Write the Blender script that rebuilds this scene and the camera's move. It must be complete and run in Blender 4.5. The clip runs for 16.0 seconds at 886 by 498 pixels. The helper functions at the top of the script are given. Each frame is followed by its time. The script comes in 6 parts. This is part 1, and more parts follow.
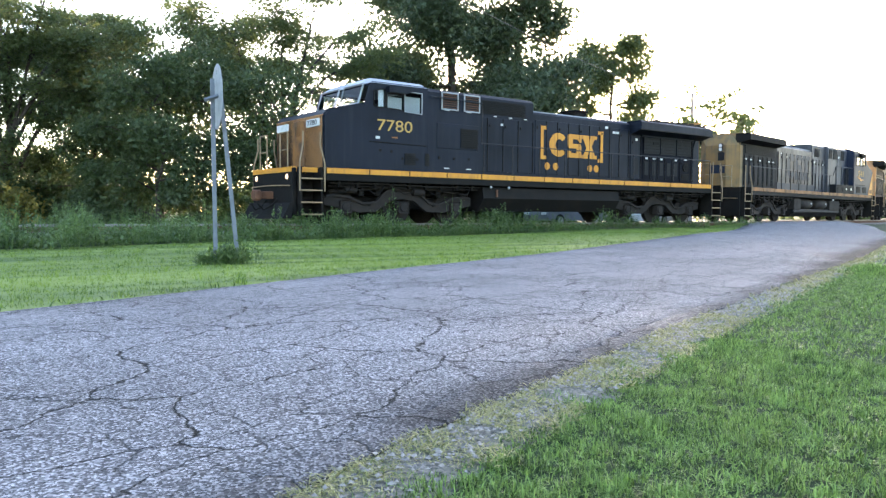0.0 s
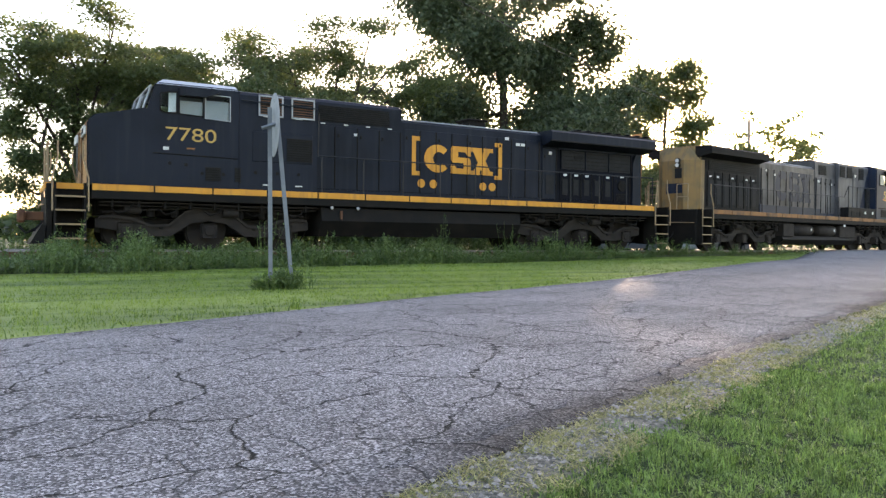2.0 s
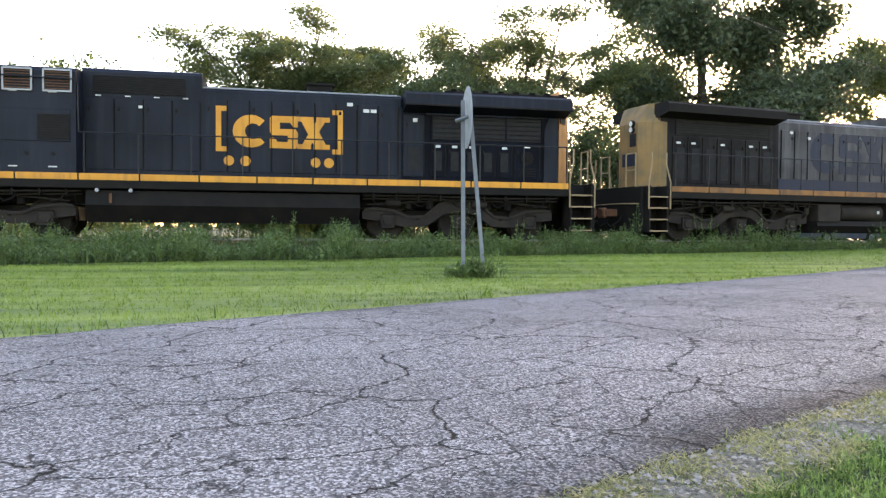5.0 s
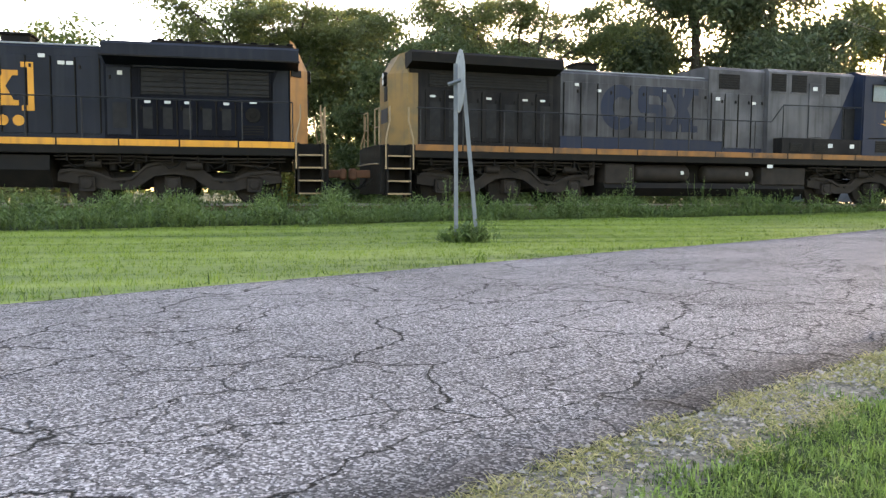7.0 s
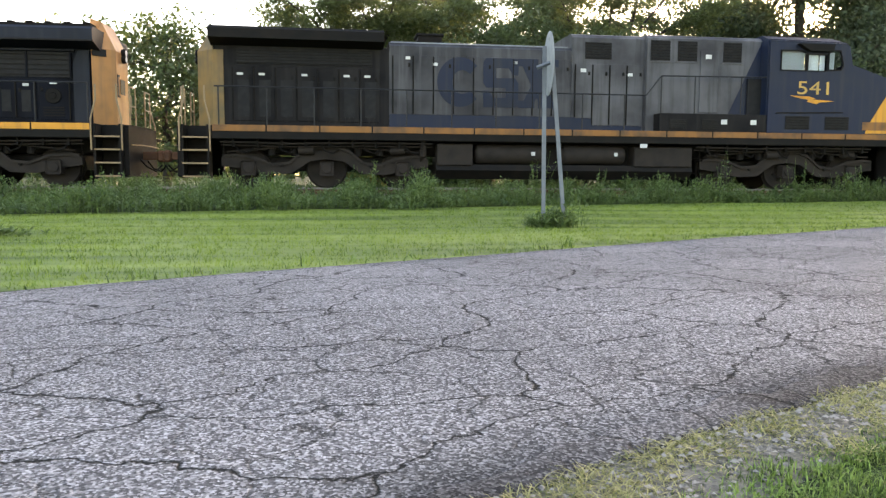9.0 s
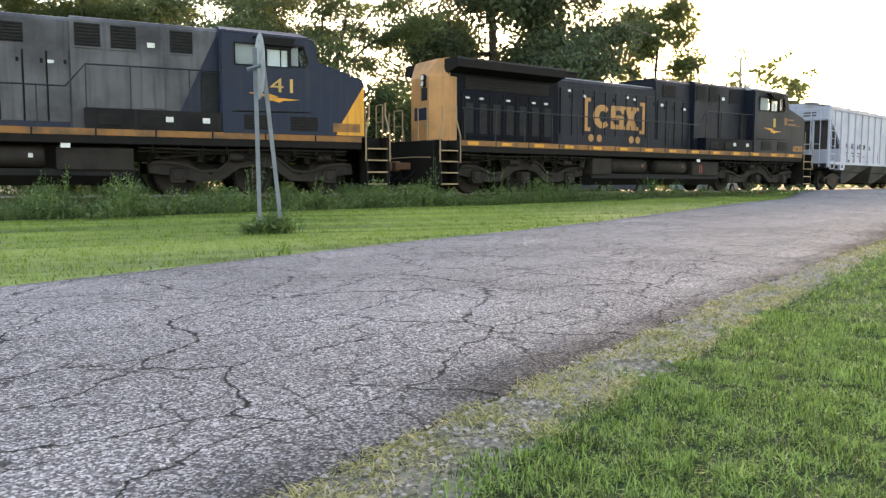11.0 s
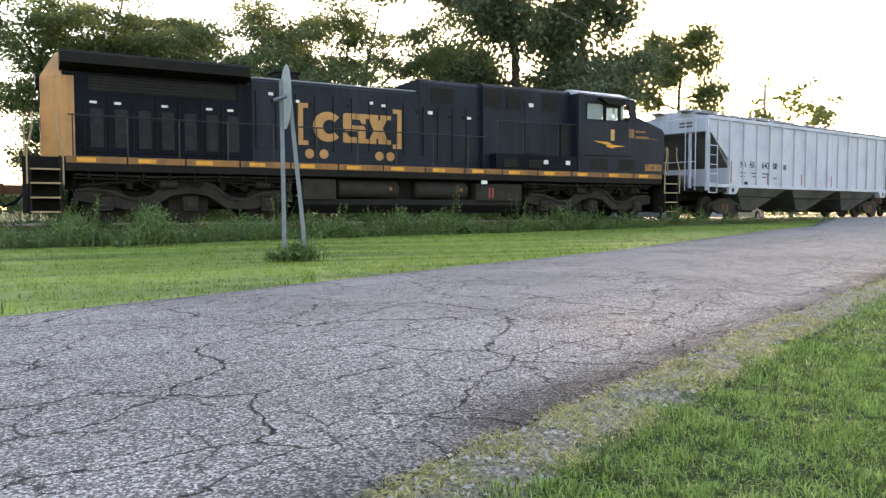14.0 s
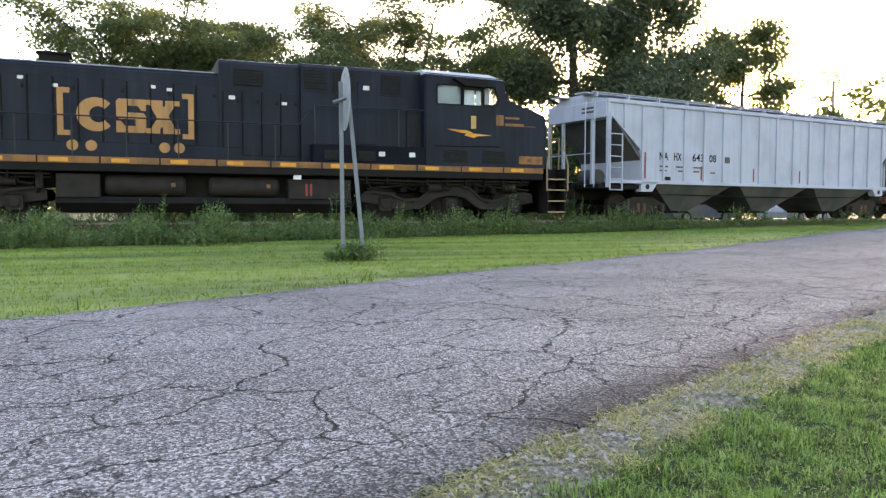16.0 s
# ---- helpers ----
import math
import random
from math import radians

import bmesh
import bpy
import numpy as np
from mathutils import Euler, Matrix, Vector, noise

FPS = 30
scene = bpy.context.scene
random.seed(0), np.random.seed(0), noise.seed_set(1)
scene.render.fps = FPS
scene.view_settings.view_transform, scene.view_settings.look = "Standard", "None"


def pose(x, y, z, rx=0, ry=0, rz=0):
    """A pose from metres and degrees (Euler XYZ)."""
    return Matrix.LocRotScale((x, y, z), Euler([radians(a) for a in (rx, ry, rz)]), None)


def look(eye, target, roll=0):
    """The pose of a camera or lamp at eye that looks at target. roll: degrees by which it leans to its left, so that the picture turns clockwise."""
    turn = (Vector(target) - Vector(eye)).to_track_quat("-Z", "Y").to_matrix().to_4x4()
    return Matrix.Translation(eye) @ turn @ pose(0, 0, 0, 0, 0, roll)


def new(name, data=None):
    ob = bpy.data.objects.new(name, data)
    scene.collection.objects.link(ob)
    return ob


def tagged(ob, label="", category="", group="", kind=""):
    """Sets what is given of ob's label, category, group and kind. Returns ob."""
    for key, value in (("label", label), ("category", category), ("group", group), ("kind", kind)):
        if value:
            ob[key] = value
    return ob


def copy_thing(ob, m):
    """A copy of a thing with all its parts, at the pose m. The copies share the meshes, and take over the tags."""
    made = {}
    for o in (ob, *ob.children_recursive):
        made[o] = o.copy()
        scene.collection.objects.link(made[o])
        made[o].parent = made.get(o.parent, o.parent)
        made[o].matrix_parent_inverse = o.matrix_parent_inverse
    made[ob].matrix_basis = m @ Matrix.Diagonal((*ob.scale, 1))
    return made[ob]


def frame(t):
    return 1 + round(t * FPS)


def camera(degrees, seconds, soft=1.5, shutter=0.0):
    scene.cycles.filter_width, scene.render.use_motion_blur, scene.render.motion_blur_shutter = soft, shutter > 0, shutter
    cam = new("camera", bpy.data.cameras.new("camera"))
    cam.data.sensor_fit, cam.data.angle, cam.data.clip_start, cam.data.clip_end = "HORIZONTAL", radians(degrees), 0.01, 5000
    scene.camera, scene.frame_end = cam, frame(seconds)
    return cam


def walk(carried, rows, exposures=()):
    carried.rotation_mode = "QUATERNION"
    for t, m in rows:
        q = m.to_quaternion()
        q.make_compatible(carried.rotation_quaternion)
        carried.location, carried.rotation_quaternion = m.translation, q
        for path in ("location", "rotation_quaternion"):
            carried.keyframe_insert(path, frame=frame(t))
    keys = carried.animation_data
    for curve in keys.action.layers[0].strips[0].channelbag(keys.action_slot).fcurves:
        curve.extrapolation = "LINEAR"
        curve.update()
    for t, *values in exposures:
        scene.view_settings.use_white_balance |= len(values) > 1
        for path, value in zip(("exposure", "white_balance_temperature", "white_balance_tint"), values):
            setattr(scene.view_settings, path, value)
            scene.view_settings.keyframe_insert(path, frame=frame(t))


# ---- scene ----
cam = camera(60.57, 16.0, soft=1.35)
PATH = [
    (0.0, 0.032, -0.019, 0.799, -29.95, -2.71, -0.29),
    (0.5, 0.022, -0.011, 0.794, -27.63, -1.79, -0.48),
    (1.0, 0.027, -0.003, 0.787, -26.83, -1.22, -0.50),
    (1.5, 0.028, 0.010, 0.785, -26.36, -0.79, -0.46),
    (2.0, 0.022, 0.022, 0.784, -26.14, -0.67, -0.51),
    (2.5, 0.020, 0.014, 0.782, -25.87, -0.69, -0.40),
    (3.0, 0.011, -0.002, 0.777, -25.09, -0.69, -0.47),
    (3.5, -0.004, -0.023, 0.787, -13.80, -0.88, -0.53),
    (4.0, -0.009, -0.028, 0.786, -11.67, -0.94, -0.55),
    (6.5, -0.046, -0.001, 0.796, -12.59, -3.75, -0.31),
    (7.0, -0.033, -0.019, 0.795, -12.54, -4.28, -0.28),
    (7.5, -0.044, -0.049, 0.788, -9.65, -4.19, -0.35),
    (8.0, -0.039, -0.055, 0.791, -4.41, -4.71, -0.32),
    (8.5, -0.032, -0.035, 0.795, -8.91, -5.53, -0.22),
    (9.0, -0.047, -0.029, 0.807, -6.05, -5.54, -0.33),
    (9.5, -0.032, -0.019, 0.806, -10.85, -5.32, -0.18),
    (10.0, 0.004, 0.033, 0.801, -18.12, -5.26, -0.12),
    (12.5, 0.036, 0.072, 0.796, -30.64, -6.13, 0.15),
    (13.0, 0.019, 0.066, 0.798, -30.89, -7.70, 0.09),
    (13.5, 0.009, 0.054, 0.816, -25.72, -3.54, -0.15),
    (14.0, 0.009, 0.018, 0.813, -25.21, -2.98, -0.06),
    (14.5, 0.039, 0.020, 0.816, -25.16, -3.02, -0.12),
    (15.0, 0.027, -0.002, 0.817, -24.49, -3.07, -0.13),
    (15.5, 0.012, 0.000, 0.818, -21.96, -3.05, -0.12),
    (16.0, -0.022, -0.013, 0.822, -21.02, -3.00, -0.18),]
# the phone's exposure and white balance drift slightly
EXPOSURES = [(0.0, 3.2, 6200, 16), (0.6, 3.1, 6900, 19), (1.5, 2.72, 7200, 21), (2.6, 2.78, 7250, 22), (3.2, 2.95, 7300, 23), (4.0, 3.11, 7300, 23), (8.0, 3.12, 8050, 21), (12.5, 3.0, 8050, 19), (14.5, 2.99, 7600, 19), (16.0, 2.95, 7450, 21)]
walk(cam, [(t, pose(x, y, z, 90 + pitch, roll, yaw)) for t, x, y, z, yaw, pitch, roll in PATH], EXPOSURES)

# ---- light: a low evening sun behind the trees, bright hazy sky ----
SUN_AZ, SUN_EL = radians(42.1), radians(10.3)
world = bpy.data.worlds.new("evening_sky")
scene.world = world
world.use_nodes = True
wn, wl = world.node_tree.nodes, world.node_tree.links
wn.clear()
sky = wn.new("ShaderNodeTexSky")
sky.sky_type, sky.sun_disc = "NISHITA", False
sky.sun_elevation, sky.sun_rotation = SUN_EL, SUN_AZ
sky.altitude, sky.air_density, sky.dust_density, sky.ozone_density = 200.0, 1.0, 1.8, 1.0
background = wn.new("ShaderNodeBackground")
background.inputs["Strength"].default_value = 0.15
world_out = wn.new("ShaderNodeOutputWorld")
wl.new(sky.outputs[0], background.inputs[0])
wl.new(background.outputs[0], world_out.inputs[0])
sun_dir = Vector((math.sin(SUN_AZ) * math.cos(SUN_EL), math.cos(SUN_AZ) * math.cos(SUN_EL), math.sin(SUN_EL)))
sun_data = bpy.data.lights.new("sun", "SUN")
sun_data.energy, sun_data.angle, sun_data.color = 1.4, radians(0.6), (1.0, 0.80, 0.58)
sun = new("sun", sun_data)
sun.matrix_world = look(sun_dir * 100, (0, 0, 0))

# ---- materials ----


def lin(r, g, b):
    """8-bit colour to linear."""
    return tuple((c / 255 / 12.92) if c <= 10 else ((c / 255 + 0.055) / 1.055) ** 2.4 for c in (r, g, b))


def mat(name, base, rough=0.6, metal=0.0, second=None, scale=3.0, amount=0.5, fine=40.0, bump=0.15, per_piece=0.0, coat=0.0, streak=None, gloss=0.22):
    """A worn surface: base and second colour mixed by coarse noise, fine grain in the roughness and the relief, and dirt streaks that run down."""
    m = bpy.data.materials.new(name)
    m.use_nodes = True
    n, l = m.node_tree.nodes, m.node_tree.links
    b = n["Principled BSDF"]
    b.inputs["Metallic"].default_value = metal
    b.inputs["Coat Weight"].default_value = coat
    b.inputs["Specular IOR Level"].default_value = gloss
    co = n.new("ShaderNodeTexCoord")
    coarse = n.new("ShaderNodeTexNoise")
    coarse.inputs["Scale"].default_value, coarse.inputs["Detail"].default_value = scale, 6.0
    l.new(co.outputs["Object"], coarse.inputs["Vector"])
    ramp = n.new("ShaderNodeMapRange")
    ramp.inputs["From Min"].default_value, ramp.inputs["From Max"].default_value = 0.42, 0.68
    ramp.inputs["To Max"].default_value = amount
    l.new(coarse.outputs["Fac"], ramp.inputs["Value"])
    mix = n.new("ShaderNodeMix")
    mix.data_type = "RGBA"
    second = second or tuple(c * 0.6 for c in base)
    mix.inputs["A"].default_value, mix.inputs["B"].default_value = (*base, 1), (*second, 1)
    l.new(ramp.outputs[0], mix.inputs["Factor"])
    colour = mix.outputs["Result"]
    if streak:
        sc = n.new("ShaderNodeMapping")
        sc.inputs["Scale"].default_value = (5.0, 5.0, 0.35)
        l.new(co.outputs["Object"], sc.inputs["Vector"])
        st = n.new("ShaderNodeTexNoise")
        st.inputs["Scale"].default_value, st.inputs["Detail"].default_value = 1.3, 5.0
        l.new(sc.outputs[0], st.inputs["Vector"])
        sr = n.new("ShaderNodeMapRange")
        sr.inputs["From Min"].default_value, sr.inputs["From Max"].default_value = 0.5, 0.78
        sr.inputs["To Max"].default_value = 0.75
        l.new(st.outputs["Fac"], sr.inputs["Value"])
        m2 = n.new("ShaderNodeMix")
        m2.data_type = "RGBA"
        m2.inputs["B"].default_value = (*streak, 1)
        l.new(colour, m2.inputs["A"])
        l.new(sr.outputs[0], m2.inputs["Factor"])
        colour = m2.outputs["Result"]
    if per_piece:
        info = n.new("ShaderNodeObjectInfo")
        hsv = n.new("ShaderNodeHueSaturation")
        vr = n.new("ShaderNodeMapRange")
        vr.inputs["To Min"].default_value, vr.inputs["To Max"].default_value = 1 - per_piece, 1 + per_piece
        l.new(info.outputs["Random"], vr.inputs["Value"])
        l.new(vr.outputs[0], hsv.inputs["Value"])
        l.new(colour, hsv.inputs["Color"])
        colour = hsv.outputs["Color"]
    l.new(colour, b.inputs["Base Color"])
    grain = n.new("ShaderNodeTexNoise")
    grain.inputs["Scale"].default_value, grain.inputs["Detail"].default_value = fine, 3.0
    l.new(co.outputs["Object"], grain.inputs["Vector"])
    rr = n.new("ShaderNodeMapRange")
    rr.inputs["To Min"].default_value, rr.inputs["To Max"].default_value = max(rough - 0.15, 0.03), min(rough + 0.15, 1.0)
    l.new(coarse.outputs["Fac"], rr.inputs["Value"])
    l.new(rr.outputs[0], b.inputs["Roughness"])
    if bump:
        bp = n.new("ShaderNodeBump")
        bp.inputs["Strength"].default_value, bp.inputs["Distance"].default_value = bump, 0.01
        l.new(grain.outputs["Fac"], bp.inputs["Height"])
        l.new(bp.outputs[0], b.inputs["Normal"])
    return m


def leaf_mat(name, c1, c2, through_c, share=0.45, patch_scale=0.6, across=1.0, single=0.8, patchy=0.9):
    """Leaves or blades: each island its own shade between two colours, lit from both sides."""
    m = bpy.data.materials.new(name)
    m.use_nodes = True
    n, l = m.node_tree.nodes, m.node_tree.links
    n.clear()
    geo = n.new("ShaderNodeNewGeometry")
    co = n.new("ShaderNodeTexCoord")
    patch = n.new("ShaderNodeTexNoise")
    patch.inputs["Scale"].default_value, patch.inputs["Detail"].default_value = patch_scale, 4.0
    mp = n.new("ShaderNodeMapping")
    mp.inputs["Rotation"].default_value = (0, 0, radians(-20) if across != 1.0 else 0.0)
    mp.inputs["Scale"].default_value = (1.0, across, 1.0)
    l.new(co.outputs["Object"], mp.inputs["Vector"])
    l.new(mp.outputs[0], patch.inputs["Vector"])
    add = n.new("ShaderNodeMath")
    add.operation = "MULTIPLY_ADD"
    add.inputs[1].default_value, add.inputs[2].default_value = single, 0.25 - single / 2 - (patchy - 0.9) / 2
    l.new(geo.outputs["Random Per Island"], add.inputs[0])
    s = n.new("ShaderNodeMath")
    s.operation = "MULTIPLY_ADD"
    s.inputs[1].default_value = patchy
    l.new(patch.outputs["Fac"], s.inputs[0])
    l.new(add.outputs[0], s.inputs[2])
    fac = n.new("ShaderNodeMapRange")
    fac.inputs["From Min"].default_value, fac.inputs["From Max"].default_value = 0.35, 1.0
    l.new(s.outputs[0], fac.inputs["Value"])
    mix = n.new("ShaderNodeMix")
    mix.data_type = "RGBA"
    mix.inputs["A"].default_value, mix.inputs["B"].default_value = (*c1, 1), (*c2, 1)
    l.new(fac.outputs[0], mix.inputs["Factor"])
    d = n.new("ShaderNodeBsdfPrincipled")
    d.inputs["Roughness"].default_value = 0.55
    d.inputs["Specular IOR Level"].default_value = 0.3
    l.new(mix.outputs["Result"], d.inputs["Base Color"])
    tr = n.new("ShaderNodeBsdfTranslucent")
    tr.inputs["Color"].default_value = (*through_c, 1)
    sh = n.new("ShaderNodeMixShader")
    sh.inputs["Fac"].default_value = share
    l.new(d.outputs[0], sh.inputs[1])
    l.new(tr.outputs[0], sh.inputs[2])
    o = n.new("ShaderNodeOutputMaterial")
    l.new(sh.outputs[0], o.inputs["Surface"])
    return m


def asphalt_mat(name="old_asphalt", lo=0.155, hi=0.222):
    m = bpy.data.materials.new(name)
    m.use_nodes = True
    n, l = m.node_tree.nodes, m.node_tree.links
    b = n["Principled BSDF"]
    co = n.new("ShaderNodeTexCoord")
    turn = n.new("ShaderNodeMapping")
    turn.inputs["Rotation"].default_value = (0, 0, radians(-29))
    l.new(co.outputs["Object"], turn.inputs["Vector"])
    warp = n.new("ShaderNodeTexNoise")
    warp.inputs["Scale"].default_value, warp.inputs["Detail"].default_value = 1.6, 5.0
    l.new(turn.outputs[0], warp.inputs["Vector"])
    push = n.new("ShaderNodeVectorMath")
    push.operation = "MULTIPLY_ADD"
    push.inputs[1].default_value = (0.42, 0.42, 0.0)
    l.new(warp.outputs["Color"], push.inputs[0])
    l.new(turn.outputs[0], push.inputs[2])
    rag = n.new("ShaderNodeTexNoise")
    rag.inputs["Scale"].default_value, rag.inputs["Detail"].default_value, rag.inputs["Roughness"].default_value = 9.0, 7.0, 0.56
    l.new(turn.outputs[0], rag.inputs["Vector"])
    ragged = n.new("ShaderNodeVectorMath")
    ragged.operation = "MULTIPLY_ADD"
    ragged.inputs[1].default_value = (0.15, 0.15, 0.0)
    l.new(rag.outputs["Color"], ragged.inputs[0])
    l.new(push.outputs[0], ragged.inputs[2])

    def cracks(scale, stretch, w0, w1, mask_scale, m0, m1):
        mp = n.new("ShaderNodeMapping")
        mp.inputs["Scale"].default_value = (scale * stretch, scale, 0.0)
        l.new(ragged.outputs[0], mp.inputs["Vector"])
        v = n.new("ShaderNodeTexVoronoi")
        v.feature = "DISTANCE_TO_EDGE"
        v.voronoi_dimensions = "2D"
        v.inputs["Scale"].default_value = 1.0
        l.new(mp.outputs[0], v.inputs["Vector"])
        r = n.new("ShaderNodeMapRange")
        r.inputs["From Min"].default_value, r.inputs["From Max"].default_value = w0, w1
        r.inputs["To Min"].default_value, r.inputs["To Max"].default_value = 1.0, 0.0
        l.new(v.outputs["Distance"], r.inputs["Value"])
        mk = n.new("ShaderNodeTexNoise")
        mk.inputs["Scale"].default_value, mk.inputs["Detail"].default_value = mask_scale, 3.0
        l.new(turn.outputs[0], mk.inputs["Vector"])
        mr = n.new("ShaderNodeMapRange")
        mr.inputs["From Min"].default_value, mr.inputs["From Max"].default_value = m0, m1
        l.new(mk.outputs["Fac"], mr.inputs["Value"])
        mu = n.new("ShaderNodeMath")
        mu.operation = "MULTIPLY"
        l.new(r.outputs[0], mu.inputs[0])
        l.new(mr.outputs[0], mu.inputs[1])
        return mu.outputs[0]

    big = cracks(1.75, 0.45, 0.003, 0.014, 1.1, 0.14, 0.28)
    small = cracks(3.6, 0.6, 0.005, 0.027, 1.0, 0.36, 0.50)
    fine = cracks(8.5, 0.8, 0.008, 0.05, 0.8, 0.50, 0.62)
    both = n.new("ShaderNodeMath")
    both.operation = "MULTIPLY_ADD"
    both.inputs[1].default_value = 0.6
    l.new(fine, both.inputs[0])
    l.new(small, both.inputs[2])
    mx = n.new("ShaderNodeMath")
    mx.operation = "MAXIMUM"
    l.new(big, mx.inputs[0])
    sm = n.new("ShaderNodeMath")
    sm.operation = "MULTIPLY"
    sm.inputs[1].default_value = 0.75
    l.new(both.outputs[0], sm.inputs[0])
    l.new(sm.outputs[0], mx.inputs[1])
    stones = n.new("ShaderNodeTexVoronoi")
    stones.inputs["Scale"].default_value = 115.0
    l.new(co.outputs["Object"], stones.inputs["Vector"])
    patch = n.new("ShaderNodeTexNoise")
    patch.inputs["Scale"].default_value, patch.inputs["Detail"].default_value = 0.55, 5.0
    l.new(turn.outputs[0], patch.inputs["Vector"])
    sp = n.new("ShaderNodeSeparateColor")
    l.new(stones.outputs["Color"], sp.inputs[0])
    pw = n.new("ShaderNodeMath")
    pw.operation = "POWER"
    pw.inputs[1].default_value = 2.2
    l.new(sp.outputs[0], pw.inputs[0])
    st = n.new("ShaderNodeMapRange")
    st.inputs["From Min"].default_value, st.inputs["From Max"].default_value = 0.0, 1.0
    st.inputs["To Min"].default_value, st.inputs["To Max"].default_value = 0.36, 2.2
    l.new(pw.outputs[0], st.inputs["Value"])
    pr = n.new("ShaderNodeMapRange")
    pr.inputs["From Min"].default_value, pr.inputs["From Max"].default_value = 0.3, 0.7
    pr.inputs["To Min"].default_value, pr.inputs["To Max"].default_value = lo, hi
    l.new(patch.outputs["Fac"], pr.inputs["Value"])
    mul = n.new("ShaderNodeMath")
    mul.operation = "MULTIPLY"
    l.new(st.outputs[0], mul.inputs[0])
    # old tar and damp soil darken the last half metre before the lawn
    sx = n.new("ShaderNodeVectorMath")
    sx.operation = "DOT_PRODUCT"
    sx.inputs[1].default_value = (-0.448, 0.894, 0.0)
    l.new(co.outputs["Object"], sx.inputs[0])
    sn = n.new("ShaderNodeMath")
    sn.operation = "MULTIPLY_ADD"
    sn.inputs[1].default_value = 0.9
    l.new(patch.outputs["Fac"], sn.inputs[0])
    l.new(sx.outputs["Value"], sn.inputs[2])
    tar = n.new("ShaderNodeMapRange")
    tar.interpolation_type = "SMOOTHSTEP"
    tar.inputs["From Min"].default_value, tar.inputs["From Max"].default_value = 1.8, 2.5
    tar.inputs["To Min"].default_value, tar.inputs["To Max"].default_value = 0.24, 1.0
    l.new(sn.outputs[0], tar.inputs["Value"])
    worn = n.new("ShaderNodeMath")
    worn.operation = "MULTIPLY"
    l.new(pr.outputs[0], worn.inputs[0])
    l.new(tar.outputs[0], worn.inputs[1])
    l.new(worn.outputs[0], mul.inputs[1])
    tint = n.new("ShaderNodeCombineColor")
    for i, k in enumerate((1.0, 0.965, 0.99)):
        t = n.new("ShaderNodeMath")
        t.operation = "MULTIPLY"
        t.inputs[1].default_value = k
        l.new(mul.outputs[0], t.inputs[0])
        l.new(t.outputs[0], tint.inputs[i])
    dark = n.new("ShaderNodeMix")
    dark.data_type = "RGBA"
    dark.inputs["B"].default_value = (0.014, 0.014, 0.013, 1)
    l.new(tint.outputs[0], dark.inputs["A"])
    l.new(mx.outputs[0], dark.inputs["Factor"])
    l.new(dark.outputs["Result"], b.inputs["Base Color"])
    b.inputs["Roughness"].default_value = 0.9
    b.inputs["Specular IOR Level"].default_value = 0.08
    h = n.new("ShaderNodeMath")
    h.operation = "MULTIPLY_ADD"
    h.inputs[1].default_value = -6.0
    l.new(mx.outputs[0], h.inputs[0])
    l.new(stones.outputs["Distance"], h.inputs[2])
    bp = n.new("ShaderNodeBump")
    bp.inputs["Strength"].default_value, bp.inputs["Distance"].default_value = 0.6, 0.003
    l.new(h.outputs[0], bp.inputs["Height"])
    l.new(bp.outputs[0], b.inputs["Normal"])
    return m


def glass_mat():
    m = bpy.data.materials.new("cab_glass")
    m.use_nodes = True
    b = m.node_tree.nodes["Principled BSDF"]
    b.inputs["Base Color"].default_value = (0.75, 0.8, 0.82, 1)
    b.inputs["Roughness"].default_value = 0.06
    b.inputs["Transmission Weight"].default_value = 1.0
    b.inputs["IOR"].default_value = 1.1
    return m


def glow_mat(name, c, strength):
    m = bpy.data.materials.new(name)
    m.use_nodes = True
    b = m.node_tree.nodes["Principled BSDF"]
    b.inputs["Base Color"].default_value = (*c, 1)
    b.inputs["Emission Color"].default_value = (*c, 1)
    b.inputs["Emission Strength"].default_value = strength
    return m


BLUE = mat("dark_blue_paint", (0.0058, 0.0088, 0.0175), 0.5, second=(0.004, 0.0055, 0.009), scale=0.8, amount=0.8, fine=25, bump=0.05, streak=(0.014, 0.017, 0.023), gloss=0.16)
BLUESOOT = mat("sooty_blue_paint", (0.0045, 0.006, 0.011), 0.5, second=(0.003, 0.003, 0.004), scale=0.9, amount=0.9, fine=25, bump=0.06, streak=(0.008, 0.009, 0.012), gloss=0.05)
BLUE2 = mat("faded_blue_paint", (0.006, 0.012, 0.031), 0.5, second=(0.016, 0.020, 0.030), scale=0.9, amount=0.7, fine=25, bump=0.05, streak=(0.022, 0.024, 0.030))
GREY = mat("weathered_grey_paint", (0.085, 0.085, 0.092), 0.5, second=(0.026, 0.026, 0.03), scale=0.75, amount=1.0, fine=25, bump=0.06, streak=(0.022, 0.021, 0.022))
GREYSOOT = mat("stained_grey_paint", (0.040, 0.041, 0.047), 0.45, second=(0.010, 0.010, 0.013), scale=1.0, amount=1.0, fine=25, bump=0.06, streak=(0.08, 0.08, 0.087))
SOOT = mat("sooty_grey_paint", (0.014, 0.0128, 0.013), 0.6, second=(0.006, 0.006, 0.007), scale=1.2, amount=0.9, bump=0.08, streak=(0.026, 0.024, 0.023), gloss=0.08)
GOLD = mat("yellow_paint", (0.58, 0.255, 0.032), 0.5, second=(0.46, 0.19, 0.028), scale=2.0, amount=0.7, bump=0.05, streak=(0.28, 0.13, 0.04))
GOLDTXT = mat("pale_yellow_lettering", (0.46, 0.28, 0.08), 0.55, second=(0.28, 0.19, 0.07), bump=0.03)
